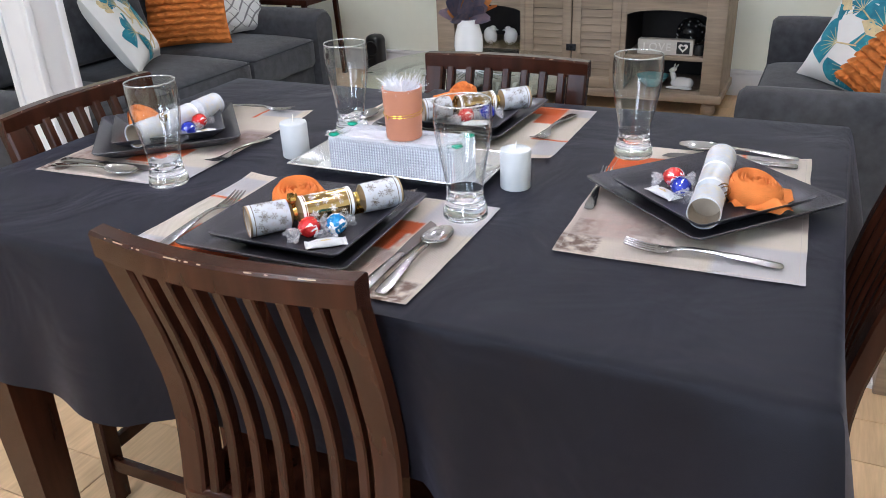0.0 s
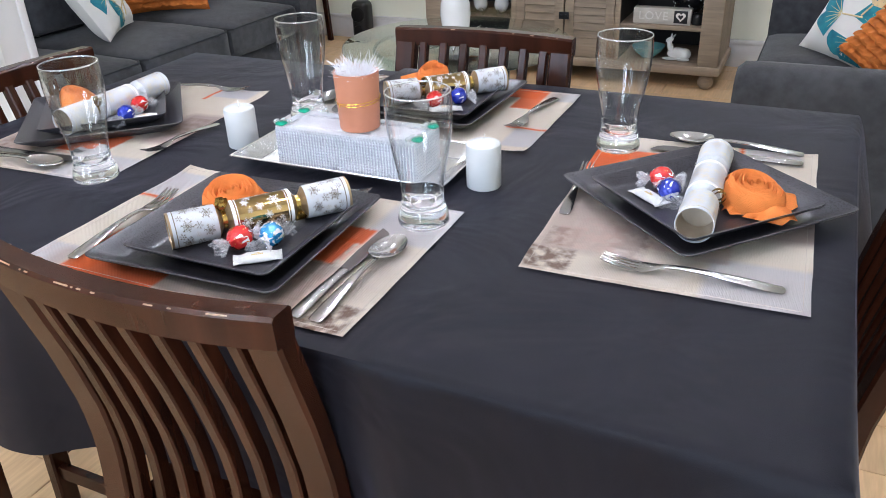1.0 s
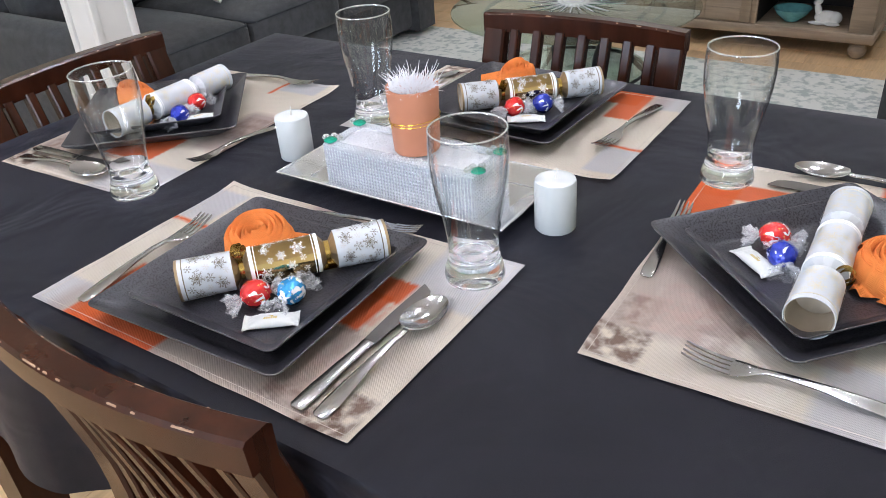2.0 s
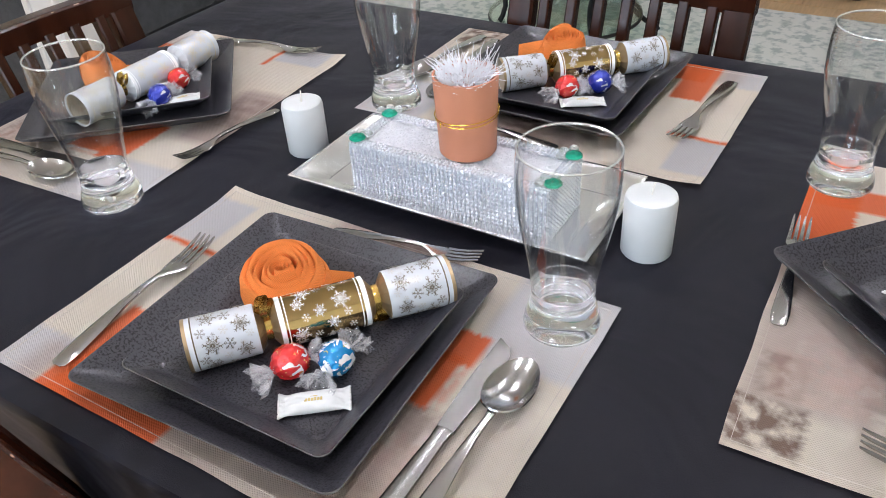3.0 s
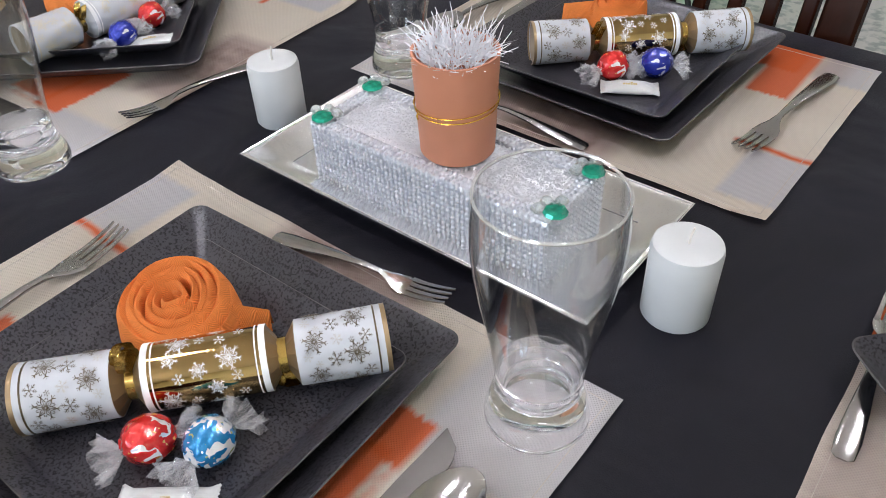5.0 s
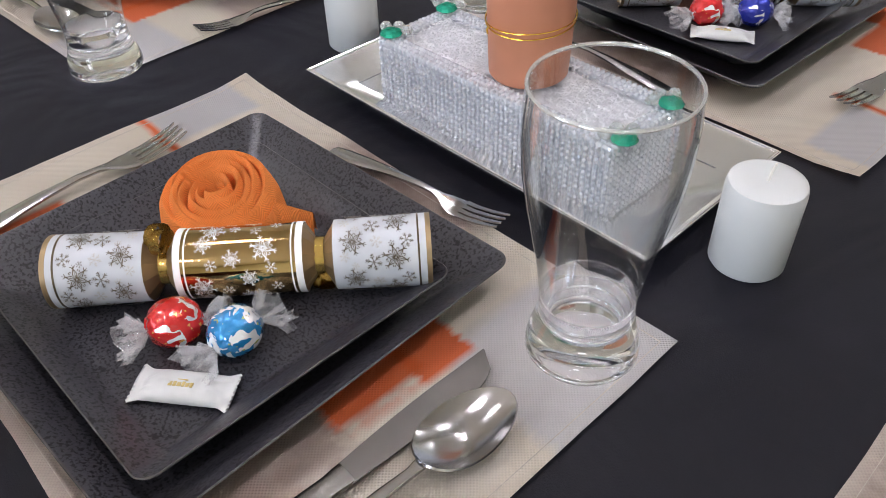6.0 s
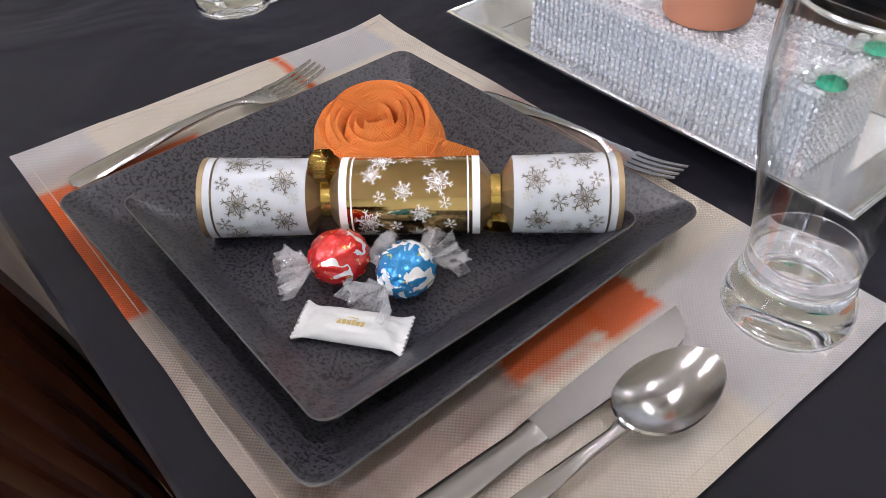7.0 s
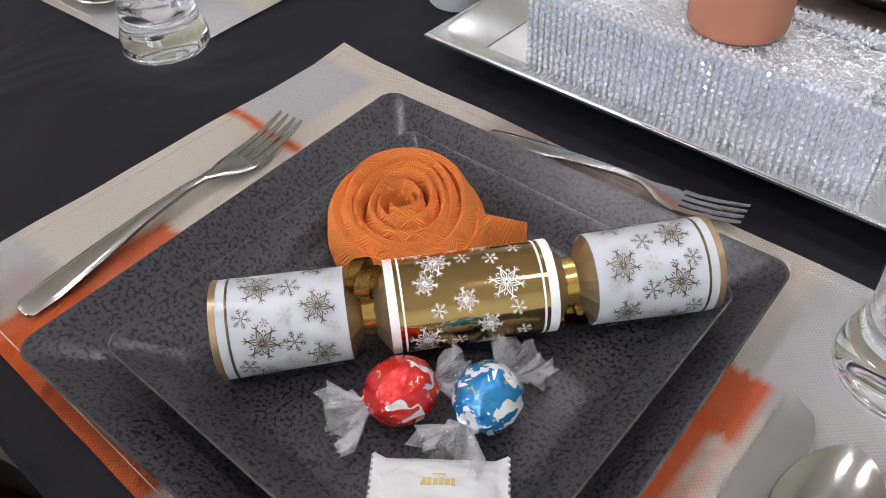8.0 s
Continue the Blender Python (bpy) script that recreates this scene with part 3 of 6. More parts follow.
REDFOIL = foil_wrap("red_foil", (0.66, 0.02, 0.02), (0.85, 0.82, 0.82), (0.75, 0.36, 0.08), 0.585)
BLUEFOIL = foil_wrap("pale_blue_foil", (0.01, 0.22, 0.50), (0.84, 0.87, 0.90), (0.40, 0.46, 0.12), 0.51)
NAVYFOIL = foil_wrap("navy_foil", (0.015, 0.03, 0.35), (0.75, 0.76, 0.85), (0.02, 0.05, 0.45), 0.62)


def napkin_material():
    """Orange twill with a fine zigzag rib."""
    m = mat("orange_napkin", (0.82, 0.245, 0.058), 0.8, vary=0.10, scale=60, spec=0.25)
    nt = m.node_tree
    b = nt.nodes["Principled BSDF"]
    uv, sep = nt.nodes.new("ShaderNodeUVMap"), nt.nodes.new("ShaderNodeSeparateXYZ")
    nt.links.new(uv.outputs[0], sep.inputs[0])
    tri, ad, sn = nt.nodes.new("ShaderNodeMath"), nt.nodes.new("ShaderNodeMath"), nt.nodes.new("ShaderNodeMath")
    tri.operation, tri.inputs[1].default_value = "PINGPONG", 0.006
    ad.operation = "ADD"
    sn.operation = "SINE"
    k = nt.nodes.new("ShaderNodeMath")
    k.operation, k.inputs[1].default_value = "MULTIPLY", 3600.0
    nt.links.new(sep.outputs[0], tri.inputs[0])
    nt.links.new(tri.outputs[0], ad.inputs[0])
    nt.links.new(sep.outputs[1], ad.inputs[1])
    nt.links.new(ad.outputs[0], k.inputs[0])
    nt.links.new(k.outputs[0], sn.inputs[0])
    hs, mr, old = nt.nodes.new("ShaderNodeHueSaturation"), nt.nodes.new("ShaderNodeMapRange"), b.inputs["Base Color"].links[0].from_socket
    mr.inputs["From Min"].default_value, mr.inputs["To Min"].default_value, mr.inputs["To Max"].default_value = -1.0, 0.86, 1.10
    nt.links.new(sn.outputs[0], mr.inputs["Value"])
    nt.links.new(mr.outputs[0], hs.inputs["Value"])
    nt.links.new(old, hs.inputs["Color"])
    nt.links.new(hs.outputs[0], b.inputs["Base Color"])
    bp = nt.nodes.new("ShaderNodeBump")
    bp.inputs["Strength"].default_value, bp.inputs["Distance"].default_value = 0.7, 0.00035
    nt.links.new(sn.outputs[0], bp.inputs["Height"])
    nt.links.new(bp.outputs[0], b.inputs["Normal"])
    return m


NAPKIN = napkin_material()


def placemat_material(patch_colour=(0.80, 0.145, 0.035), patch_amount=0.95):
    """Woven mat printed with brushed blocks of grey, cream, brown and orange. Local metres, 0.49 by 0.332."""
    m = bpy.data.materials.new("printed_placemat")
    m.use_nodes = True
    nt = m.node_tree
    L = nt.links.new
    b = nt.nodes["Principled BSDF"]
    b.inputs["Roughness"].default_value, b.inputs["Specular IOR Level"].default_value = 0.8, 0.25
    tc, sep = nt.nodes.new("ShaderNodeTexCoord"), nt.nodes.new("ShaderNodeSeparateXYZ")
    L(tc.outputs["Object"], sep.inputs[0])

    def math_node(op, a, c):
        n = nt.nodes.new("ShaderNodeMath")
        n.operation = op
        for k, v in enumerate((a, c)):
            if isinstance(v, (int, float)):
                n.inputs[k].default_value = v
            else:
                L(v, n.inputs[k])
        return n.outputs[0]
    brush = nt.nodes.new("ShaderNodeTexNoise")
    mp = nt.nodes.new("ShaderNodeMapping")
    mp.inputs["Scale"].default_value = (260, 30, 1)
    L(tc.outputs["Object"], mp.inputs[0])
    L(mp.outputs[0], brush.inputs["Vector"])
    brush.inputs["Scale"].default_value, brush.inputs["Detail"].default_value = 1.0, 4
    wob = math_node("MULTIPLY", math_node("SUBTRACT", brush.outputs["Fac"], 0.5), 0.012)
    x, y = math_node("ADD", sep.outputs[0], math_node("MULTIPLY", wob, 0.25)), math_node("ADD", sep.outputs[1], wob)
    patchy = nt.nodes.new("ShaderNodeTexNoise")
    patchy.inputs["Scale"].default_value, patchy.inputs["Detail"].default_value = 60, 9
    L(tc.outputs["Object"], patchy.inputs["Vector"])
    cloud = nt.nodes.new("ShaderNodeTexNoise")
    cloud.inputs["Scale"].default_value, cloud.inputs["Detail"].default_value = 11, 4
    L(tc.outputs["Object"], cloud.inputs["Vector"])
    base = nt.nodes.new("ShaderNodeMix")
    base.data_type = "RGBA"
    base.inputs["A"].default_value, base.inputs["B"].default_value = (0.75, 0.645, 0.535, 1), (0.86, 0.785, 0.665, 1)
    L(cloud.outputs["Fac"], base.inputs["Factor"])
    col = base.outputs["Result"]

    calm = math_node("ADD", sep.outputs[1], math_node("MULTIPLY", math_node("SUBTRACT", cloud.outputs["Fac"], 0.5), 0.03))

    def block(col, x0, x1, y0, y1, colour, amount, patch=0.0, soft=0.003):
        lim = None
        for v, lo, hi in ((x, x0, x1), (calm if y1 - y0 < 0.02 else y, y0, y1)):
            for a, c in ((v, lo), (hi, v)):
                n = nt.nodes.new("ShaderNodeMapRange")
                n.inputs["From Min"].default_value, n.inputs["From Max"].default_value = -soft, soft
                L(math_node("SUBTRACT", a, c), n.inputs["Value"])
                lim = n.outputs[0] if lim is None else math_node("MULTIPLY", lim, n.outputs[0])
        f = math_node("MULTIPLY", lim, amount)
        if patch:
            r = nt.nodes.new("ShaderNodeMapRange")
            r.inputs["From Min"].default_value, r.inputs["From Max"].default_value = 0.5 - patch * 0.2, 0.5 + patch * 0.16
            L(patchy.outputs["Fac"], r.inputs["Value"])
            f = math_node("MULTIPLY", f, r.outputs[0])
        mx = nt.nodes.new("ShaderNodeMix")
        mx.data_type = "RGBA"
        L(f, mx.inputs["Factor"])
        L(col, mx.inputs["A"])
        mx.inputs["B"].default_value = (*colour, 1)
        return mx.outputs["Result"]
    grey, mauve, brown, orange = (0.60, 0.585, 0.61), (0.47, 0.355, 0.315), (0.20, 0.115, 0.085), (0.80, 0.145, 0.035)
    # x runs from -0.49 to 0, y from 0 to 0.332
    for args in ((-0.10, 0.02, 0.215, 0.35, grey, 0.75, 0, 0.006), (-0.50, -0.435, 0.225, 0.31, grey, 0.8, 0, 0.004), (-0.50, -0.435, -0.02, 0.055, grey, 0.75, 0, 0.004),
                 (-0.46, -0.20, -0.02, 0.05, mauve, 0.6, 0, 0.01), (-0.33, -0.17, 0.26, 0.40, mauve, 0.85, 0, 0.01), (-0.31, -0.22, 0.27, 0.33, brown, 0.45, 1.0),
                 (-0.17, -0.075, 0.075, 0.14, brown, 0.35, 1.0), (-0.20, -0.06, 0.0, 0.135, mauve, 0.62, 0, 0.008), (-0.085, -0.012, 0.10, 0.20, (0.84, 0.76, 0.68), 0.6, 0.8), (-0.13, -0.07, 0.02, 0.10, (0.66, 0.42, 0.34), 0.5, 1.0),
                 (-0.066, -0.006, -0.01, 0.058, brown, 0.9, 0.6), (-0.125, -0.07, 0.010, 0.05, brown, 0.45, 0.6),
                 (-0.15, -0.0875, 0.09, 0.142, brown, 0.45, 0.5), (-0.12, -0.0875, 0.135, 0.20, patch_colour, patch_amount * 0.4, 0.5), (-0.19, -0.0875, 0.196, 0.238, patch_colour, patch_amount, 0), (-0.19, -0.0985, 0.138, 0.205, patch_colour, patch_amount, 0), (-0.15, -0.06, 0.035, 0.13, (0.84, 0.74, 0.66), 0.22, 0.4), (-0.165, -0.095, 0.04, 0.108, (0.60, 0.40, 0.34), 0.4, 0.8), (-0.415, -0.275, -0.02, 0.055, orange, 0.95, 0), (-0.428, -0.383, -0.02, 0.118, orange, 0.92, 0),
                 (-0.50, -0.415, 0.213, 0.221, orange, 0.95, 0), (-0.06, 0.01, 0.08, 0.16, (0.60, 0.50, 0.42), 0.5, 0, 0.02)):
        col = block(col, *args)
    heights = []
    for axis in (0, 1):
        heights.append(math_node("SINE", math_node("MULTIPLY", sep.outputs[axis], 2500.0), 0))
    weave, tone = nt.nodes.new("ShaderNodeHueSaturation"), nt.nodes.new("ShaderNodeMapRange")
    tone.inputs["From Min"].default_value, tone.inputs["To Min"].default_value, tone.inputs["To Max"].default_value = -1.0, 0.94, 1.05
    L(math_node("MULTIPLY", heights[0], heights[1]), tone.inputs["Value"])
    L(tone.outputs[0], weave.inputs["Value"])
    L(col, weave.inputs["Color"])
    L(weave.outputs[0], b.inputs["Base Color"])
    bp = nt.nodes.new("ShaderNodeBump")
    bp.inputs["Strength"].default_value, bp.inputs["Distance"].default_value = 0.55, 0.00025
    L(math_node("MULTIPLY", heights[0], heights[1]), bp.inputs["Height"])
    L(bp.outputs[0], b.inputs["Normal"])
    return m


MATPRINT = placemat_material()
MATPRINTPALE = placemat_material((0.58, 0.36, 0.30), 0.4)
HEM = mat("mat_hem_thread", (0.66, 0.58, 0.50), 0.85, vary=0.12, scale=300)


# ---- table setting pieces ----
def placemat(cloth):
    w, d, n1, n2 = 0.49, 0.332, 28, 20
    bm = bmesh.new()

    def h(x, y):
        e = min(-x, x + w, y, d - y)
        k = 0.0015 if e < 0.012 else 0.0
        return 0.0022 + k * 0.35 + 0.0006 * noise.noise(Vector((x * 14, y * 14, 3))) + 0.004 * max(0, 1 - math.hypot(x + w, y - d) / 0.03)
    rows = [[(-w + w * i / n1 + 0.0012 * noise.noise(Vector((j * 0.35, 0.3, i // 14))), d * j / n2 + 0.0014 * noise.noise(Vector((i * 0.3, 7.1, j // 10))), h(-w + w * i / n1, d * j / n2)) for i in range(n1 + 1)] for j in range(n2 + 1)]
    loft(rows, closed=False, bm=bm)
    bmesh.ops.solidify(bm, geom=bm.faces[:], thickness=-0.0018)
    ob = part("placemat", bm, cloth)
    edge = bmesh.new()
    for a, c in (((-w + 0.008, 0.008), (-0.008, 0.008)), ((-0.008, 0.008), (-0.008, d - 0.008)), ((-0.008, d - 0.008), (-w + 0.008, d - 0.008)), ((-w + 0.008, d - 0.008), (-w + 0.008, 0.008))):
        tube([(a[0] + (c[0] - a[0]) * k / 24, a[1] + (c[1] - a[1]) * k / 24, h(a[0] + (c[0] - a[0]) * k / 24, a[1] + (c[1] - a[1]) * k / 24) - 0.0002) for k in range(25)], 0.00035, 4, bm=edge)
    part("hem_stitching", edge, HEM, ob)
    return tagged(ob, "woven placemat printed with beige, grey and orange brushed blocks", "placemat", group="place settings")


def plate(half, depth, name, label, foot=0.0):
    """A square plate with upturned rim; rests on z = 0."""
    def loop(h, z, lift):
        pts, n = [], 10
        r = 0.09 * half
        r = min(r, h * 0.5)
        for cx, cy, a0 in ((1, 1, 0), (-1, 1, 90), (-1, -1, 180), (1, -1, 270)):
            for k in range(n + 1):
                a = radians(a0 + 90 * k / n)
                x, y = cx * (h - r) + r * math.cos(a), cy * (h - r) + r * math.sin(a)
                q = (math.hypot(x, y) / (half * 1.3)) ** 3
                pts.append((x, y, z + lift * q))
        return pts
    up = depth * 0.35
    prof = [(0.52 * half, -foot, 0), (0.64 * half, -foot, 0), (0.68 * half, 0.002, 0), (0.79 * half, 0.0030, 0), (0.985 * half, depth * 0.62, up), (half, depth * 0.74, up), (0.992 * half, depth * 0.79, up),
            (0.970 * half, depth * 0.75, up), (0.835 * half, 0.0088, up * 0.4), (0.80 * half, 0.0070, up * 0.2), (0.74 * half, 0.0064, 0), (0.45 * half, 0.0062, 0.0), (0.1 * half, 0.006, 0)]
    ob = part(name, loft([loop(*p) for p in prof]), PLATE)
    # thin strip, bare edge with the bevel's highlight put into its colour
    part("rim_edge", loft([loop(half * a, depth * b, up) for a, b in ((0.998, 0.735), (1.0018, 0.755), (0.996, 0.795), (0.992, 0.79))], cap=False), PLATERIM, ob, "paler bare rim line with its edge highlight")
    return tagged(ob, label, "plate", group="place settings")


def drinking_glass():
    outer = [(0.0340, 0.0), (0.0356, 0.0025), (0.0353, 0.008), (0.0338, 0.015), (0.0315, 0.022), (0.0296, 0.030), (0.0288, 0.037), (0.0290, 0.045), (0.0300, 0.056), (0.0326, 0.074), (0.0364, 0.094), (0.0402, 0.114), (0.0430, 0.134),
             (0.0442, 0.152), (0.0440, 0.168), (0.0428, 0.183)]
    rim = [(0.0427, 0.1843), (0.0420, 0.1843), (0.0418, 0.1833)]
    inner = [(r - 0.0010, z) for r, z in reversed(outer) if 0.045 < z < 0.18] + [(0.0262, 0.040), (0.0240, 0.030), (0.018, 0.0245), (0.008, 0.023)]
    ob = thing("beer_glass", "empty clear tall curved drinking glass with heavy base", "drinking glass", group="drinking glasses")
    cut = 7
    part("wall", lathe(outer[cut:] + rim + [q for q in inner if q[1] > 0.0405], 64, cap=False), GLASS, ob)
    part("base", lathe([(0.001, 0.0035), (0.026, 0.0030), (0.0315, 0.0)] + outer[:cut + 1] + [(outer[cut][0] - 0.001, outer[cut][1]), (0.0262, 0.040), (0.0245, 0.031), (0.0205, 0.0255), (0.012, 0.0225), (0.001, 0.0215)], 72), BASEGLASS, ob, "thick solid glass base")
    # slight lobes in the foot outline, added for sparkle
    for v in ob.children[-1].data.vertices:
        if 0.001 < v.co.z < 0.02 and math.hypot(v.co.x, v.co.y) > 0.03:
            k = 1 + 0.012 * math.cos(10 * math.atan2(v.co.y, v.co.x))
            v.co.x, v.co.y = v.co.x * k, v.co.y * k

    def torus(r, z, a, b, seg=48, n=10):
        return loft([[((r + a * math.cos(t)) * math.cos(q), (r + a * math.cos(t)) * math.sin(q), z + b * math.sin(t)) for t in [2 * math.pi * k / n for k in range(n)]] for q in [2 * math.pi * k / seg for k in range(seg)]], wrap=True)
    part("rim", torus(0.0422, 0.1840, 0.0011, 0.0012), GLINTGLASS, ob)
    # two rings added in the base as bright glint lines
    part("foot_edge", torus(0.0346, 0.0036, 0.0007, 0.0010), GLINTGLASS, ob)
    part("floor_edge", torus(0.0232, 0.0285, 0.0007, 0.0007), GLINTGLASS, ob)
    for piece in ob.children:
        piece.visible_shadow = False
    return ob


def cutlery_body(stations):
    """Loft flat elliptical sections: (y, half width, half thickness, z)."""
    rings = []
    for y, w, t, z in stations:
        rings.append([(w * math.copysign(abs(math.cos(a)) ** 0.7, math.cos(a)), y, z + t * math.copysign(abs(math.sin(a)) ** 0.8, math.sin(a))) for a in [2 * math.pi * k / 12 for k in range(12)]])
    return loft(rings)


HANDLE = [(0.0, 0.0045, 0.0008, 0.0015), (0.003, 0.0085, 0.0013, 0.0018), (0.02, 0.0098, 0.0015, 0.0030), (0.05, 0.0082, 0.0017, 0.0060), (0.085, 0.0055, 0.0020, 0.0090), (0.115, 0.0036, 0.0023, 0.0100), (0.132, 0.0032, 0.0022, 0.0090)]


def fork(scale=1.0):
    fk = thing("fork", "polished stainless steel fork lying on the placemat" if scale == 1 else "small polished steel dessert fork above the plate", "fork", group="cutlery")
    bm = cutlery_body(HANDLE + [(0.142, 0.006, 0.0014, 0.0072), (0.150, 0.0105, 0.0011, 0.0052), (0.158, 0.0125, 0.0010, 0.0040), (0.165, 0.0127, 0.0009, 0.0036)])
    bmesh.ops.scale(bm, vec=(scale, scale, scale), verts=bm.verts)
    part("handle", bm, STEEL, fk)
    for k in range(4):
        x = -0.0099 + 0.0066 * k
        bm = loft([[(x + sx * w, y, z + sz * 0.0008) for sx, sz in ((-1, -1), (1, -1), (1, 1), (-1, 1))] for y, w, z in
                   ((0.163, 0.0026, 0.0037), (0.175, 0.0022, 0.0040), (0.19, 0.0019, 0.0062), (0.203, 0.0014, 0.0095), (0.210, 0.0006, 0.0118))])
        bmesh.ops.scale(bm, vec=(scale, scale, scale), verts=bm.verts)
        part("tine", bm, STEEL, fk)
    return fk


def spoon():
    sp = thing("spoon", "polished stainless steel dinner spoon with oval bowl", "spoon", group="cutlery")
    part("handle", cutlery_body(HANDLE + [(0.140, 0.0042, 0.0016, 0.0100)]), STEEL, sp)
    own, n, m = bmesh.new(), 16, 28
    cy, a, c = 0.174, 0.036, 0.0215
    rings = []
    for i in range(1, n + 1):
        f = i / n
        rings.append([(c * f * math.cos(t) * (1 - 0.10 * math.sin(t)), cy + a * f * math.sin(t), 0.0012 + 0.0085 * f ** 2.2 + (0.0035 * f * max(0, -math.sin(t)) ** 3)) for t in [2 * math.pi * k / m for k in range(m)]])
    inner = [[(x * 0.975, cy + (y - cy) * 0.975, z + 0.0012) for x, y, z in r] for r in rings]
    loft(rings + inner[::-1], bm=own)
    part("bowl", own, STEEL, sp)
    return sp


def knife():
    k = thing("table_knife", "stainless steel table knife with rounded blade tip", "knife", group="cutlery")
    h = cutlery_body([(0.0, 0.006, 0.0016, 0.0025), (0.003, 0.0088, 0.0024, 0.0030), (0.03, 0.0093, 0.0028, 0.0034), (0.07, 0.0082, 0.0030, 0.0036), (0.100, 0.0070, 0.0030, 0.0036), (0.108, 0.0078, 0.0032, 0.0036), (0.112, 0.0078, 0.0030, 0.0036)])
    part("handle", h, SATIN, k)
    rings = []
    for i in range(15):
        f = i / 14
        y = 0.110 + 0.118 * f
        right = 0.0078 + 0.0022 * math.sin(f * 2.2)
        left = -0.0080 - 0.0036 * math.sin(min(1, f * 1.25) * math.pi * 0.62)
        if f > 0.72:
            q = (f - 0.72) / 0.28
            right = right * math.sqrt(max(0.0, 1 - q ** 2.2)) + left * (1 - math.sqrt(max(0.0, 1 - q ** 2.2))) * 0.9
        rings.append([(left, y, 0.0030), (right, y, 0.0032), (right, y, 0.0048), (left, y, 0.0038)])
    part("blade", loft(rings), BLADE, k)
    return k


def uv_strip(bm, rows, uvs):
    """A sheet with a map in metres along its length and height."""
    lay = bm.loops.layers.uv.verify()
    grid = [[bm.verts.new(p) for p in r] for r in rows]
    for i in range(len(rows) - 1):
        for j in range(len(rows[0]) - 1):
            f = bm.faces.new((grid[i][j], grid[i + 1][j], grid[i + 1][j + 1], grid[i][j + 1]))
            for lp, (a, c) in zip(f.loops, ((i, j), (i + 1, j), (i + 1, j + 1), (i, j + 1))):
                lp[lay].uv = uvs[a][c]


def napkin_rose(name="rose_napkin", seed=1, petals=False, label="", tails=()):
    """A napkin rolled into a rose: one long folded band in a spiral, on a gathered base."""
    ob = thing(name, label or "orange cloth napkin rolled into a rose on the plate", "napkin", group="napkin roses")
    wide = (0.93, 0.93, 1.0)

    def sheet(title, bm):
        bmesh.ops.scale(bm, vec=wide, verts=bm.verts)
        return part(title, bm, NAPKIN, ob)
    bm = bmesh.new()
    turns, n = 5.6, 230
    rows, uvs, s = [], [], 0.0
    for i in range(n + 1):
        f = i / n
        a = f * turns * 2 * math.pi
        r = 0.0012 + 0.0348 * f ** 0.92 + 0.0011 * math.sin(a * 1.37 + seed) + 0.0008 * math.sin(a * 3.1)
        top = (0.043 - 0.004 * f ** 1.5 + 0.0022 * math.sin(a * 0.9 + seed * 2)) * (1 - 0.20 * math.cos(a + 0.8) * r / 0.036)
        s += r * turns * 2 * math.pi / n
        t = 0.0024 + 0.0022 * f
        sec = [(r + t * 0.9 + 0.004 * f, 0.004), (r + t * 1.4 + 0.005 * f, top * 0.4), (r + t * 1.1 + 0.003 * f, top * 0.75), (r + t * 0.75, top - 0.0018), (r + t * 0.2, top), (r - t * 0.35, top - 0.0022), (r - t * 0.45, top - 0.010), (r - t * 0.2, 0.012)]
        sec = [(r - t * 0.45 + (p - r + t * 0.45) * min(1, (1 - f) / 0.03), z) for p, z in sec]
        rows.append([(p * math.cos(a), p * math.sin(a), z) for p, z in sec])
        uvs.append([(s, k * 0.006) for k in range(len(sec))])
    uv_strip(bm, rows, uvs)
    sheet("rolled_centre", bm)
    bm = bmesh.new()
    # the wide outer wrap, lower and fuller
    rows, uvs, s, n = [], [], 0.0, 90
    for i in range(n + 1):
        f = i / n
        a = 2.4 + f * 2.15 * math.pi
        r = 0.0375 + 0.0035 * f - 0.006 * max(0, 1 - f / 0.10) + 0.0016 * math.sin(a * 2 + seed)
        top = (0.037 - 0.006 * f + 0.003 * math.sin(a * 1.5 + seed)) * (1 - 0.24 * math.cos(a + 0.8))
        s += r * 2.15 * math.pi / n
        sec = [(r - 0.002, 0.0015), (r + 0.005, 0.004), (r + 0.0068, top * 0.45), (r + 0.0045, top * 0.85), (r + 0.001, top), (r - 0.003, top - 0.003), (r - 0.004, top * 0.5)]
        sec = [(r - 0.004 + (p - r + 0.004) * min(1, f / 0.07), z) for p, z in sec]
        rows.append([(p * math.cos(a), p * math.sin(a), z) for p, z in sec])
        uvs.append([(s, k * 0.008) for k in range(len(sec))])
    uv_strip(bm, rows, uvs)
    bmesh.ops.create_circle(bm, cap_ends=True, radius=0.036, segments=24, matrix=Matrix.Translation((0, 0, 0.004)))
    sheet("outer_wrap", bm)
    # folded tails spreading out from under the rose
    for ang, length, width in tails or (((0.62, 0.069, 0.046), (2.2, 0.052, 0.022)) if not petals else ((0.75, 0.066, 0.056), (-0.95, 0.060, 0.060), (1.9, 0.060, 0.05), (-2.1, 0.058, 0.05))):
        bm, rows, uvs = bmesh.new(), [], []
        for i in range(9):
            f = i / 8
            d = 0.026 + (length - 0.026) * f
            row, uvr = [], []
            for j in range(9):
                g = (j / 8 - 0.5) * 2
                w = width * (1 - (0.66 if petals else 0.82) * f) * 0.5
                z = 0.004 + (0.020 - 0.014 * f if petals else 0.030 - 0.012 * f) * (1 - g * g) * (0.7 + 0.3 * math.cos(3 * g))
                row.append((d * math.cos(ang) - g * w * math.sin(ang), d * math.sin(ang) + g * w * math.cos(ang), z))
                uvr.append((d, g * w))
            rows.append(row)
            uvs.append(uvr)
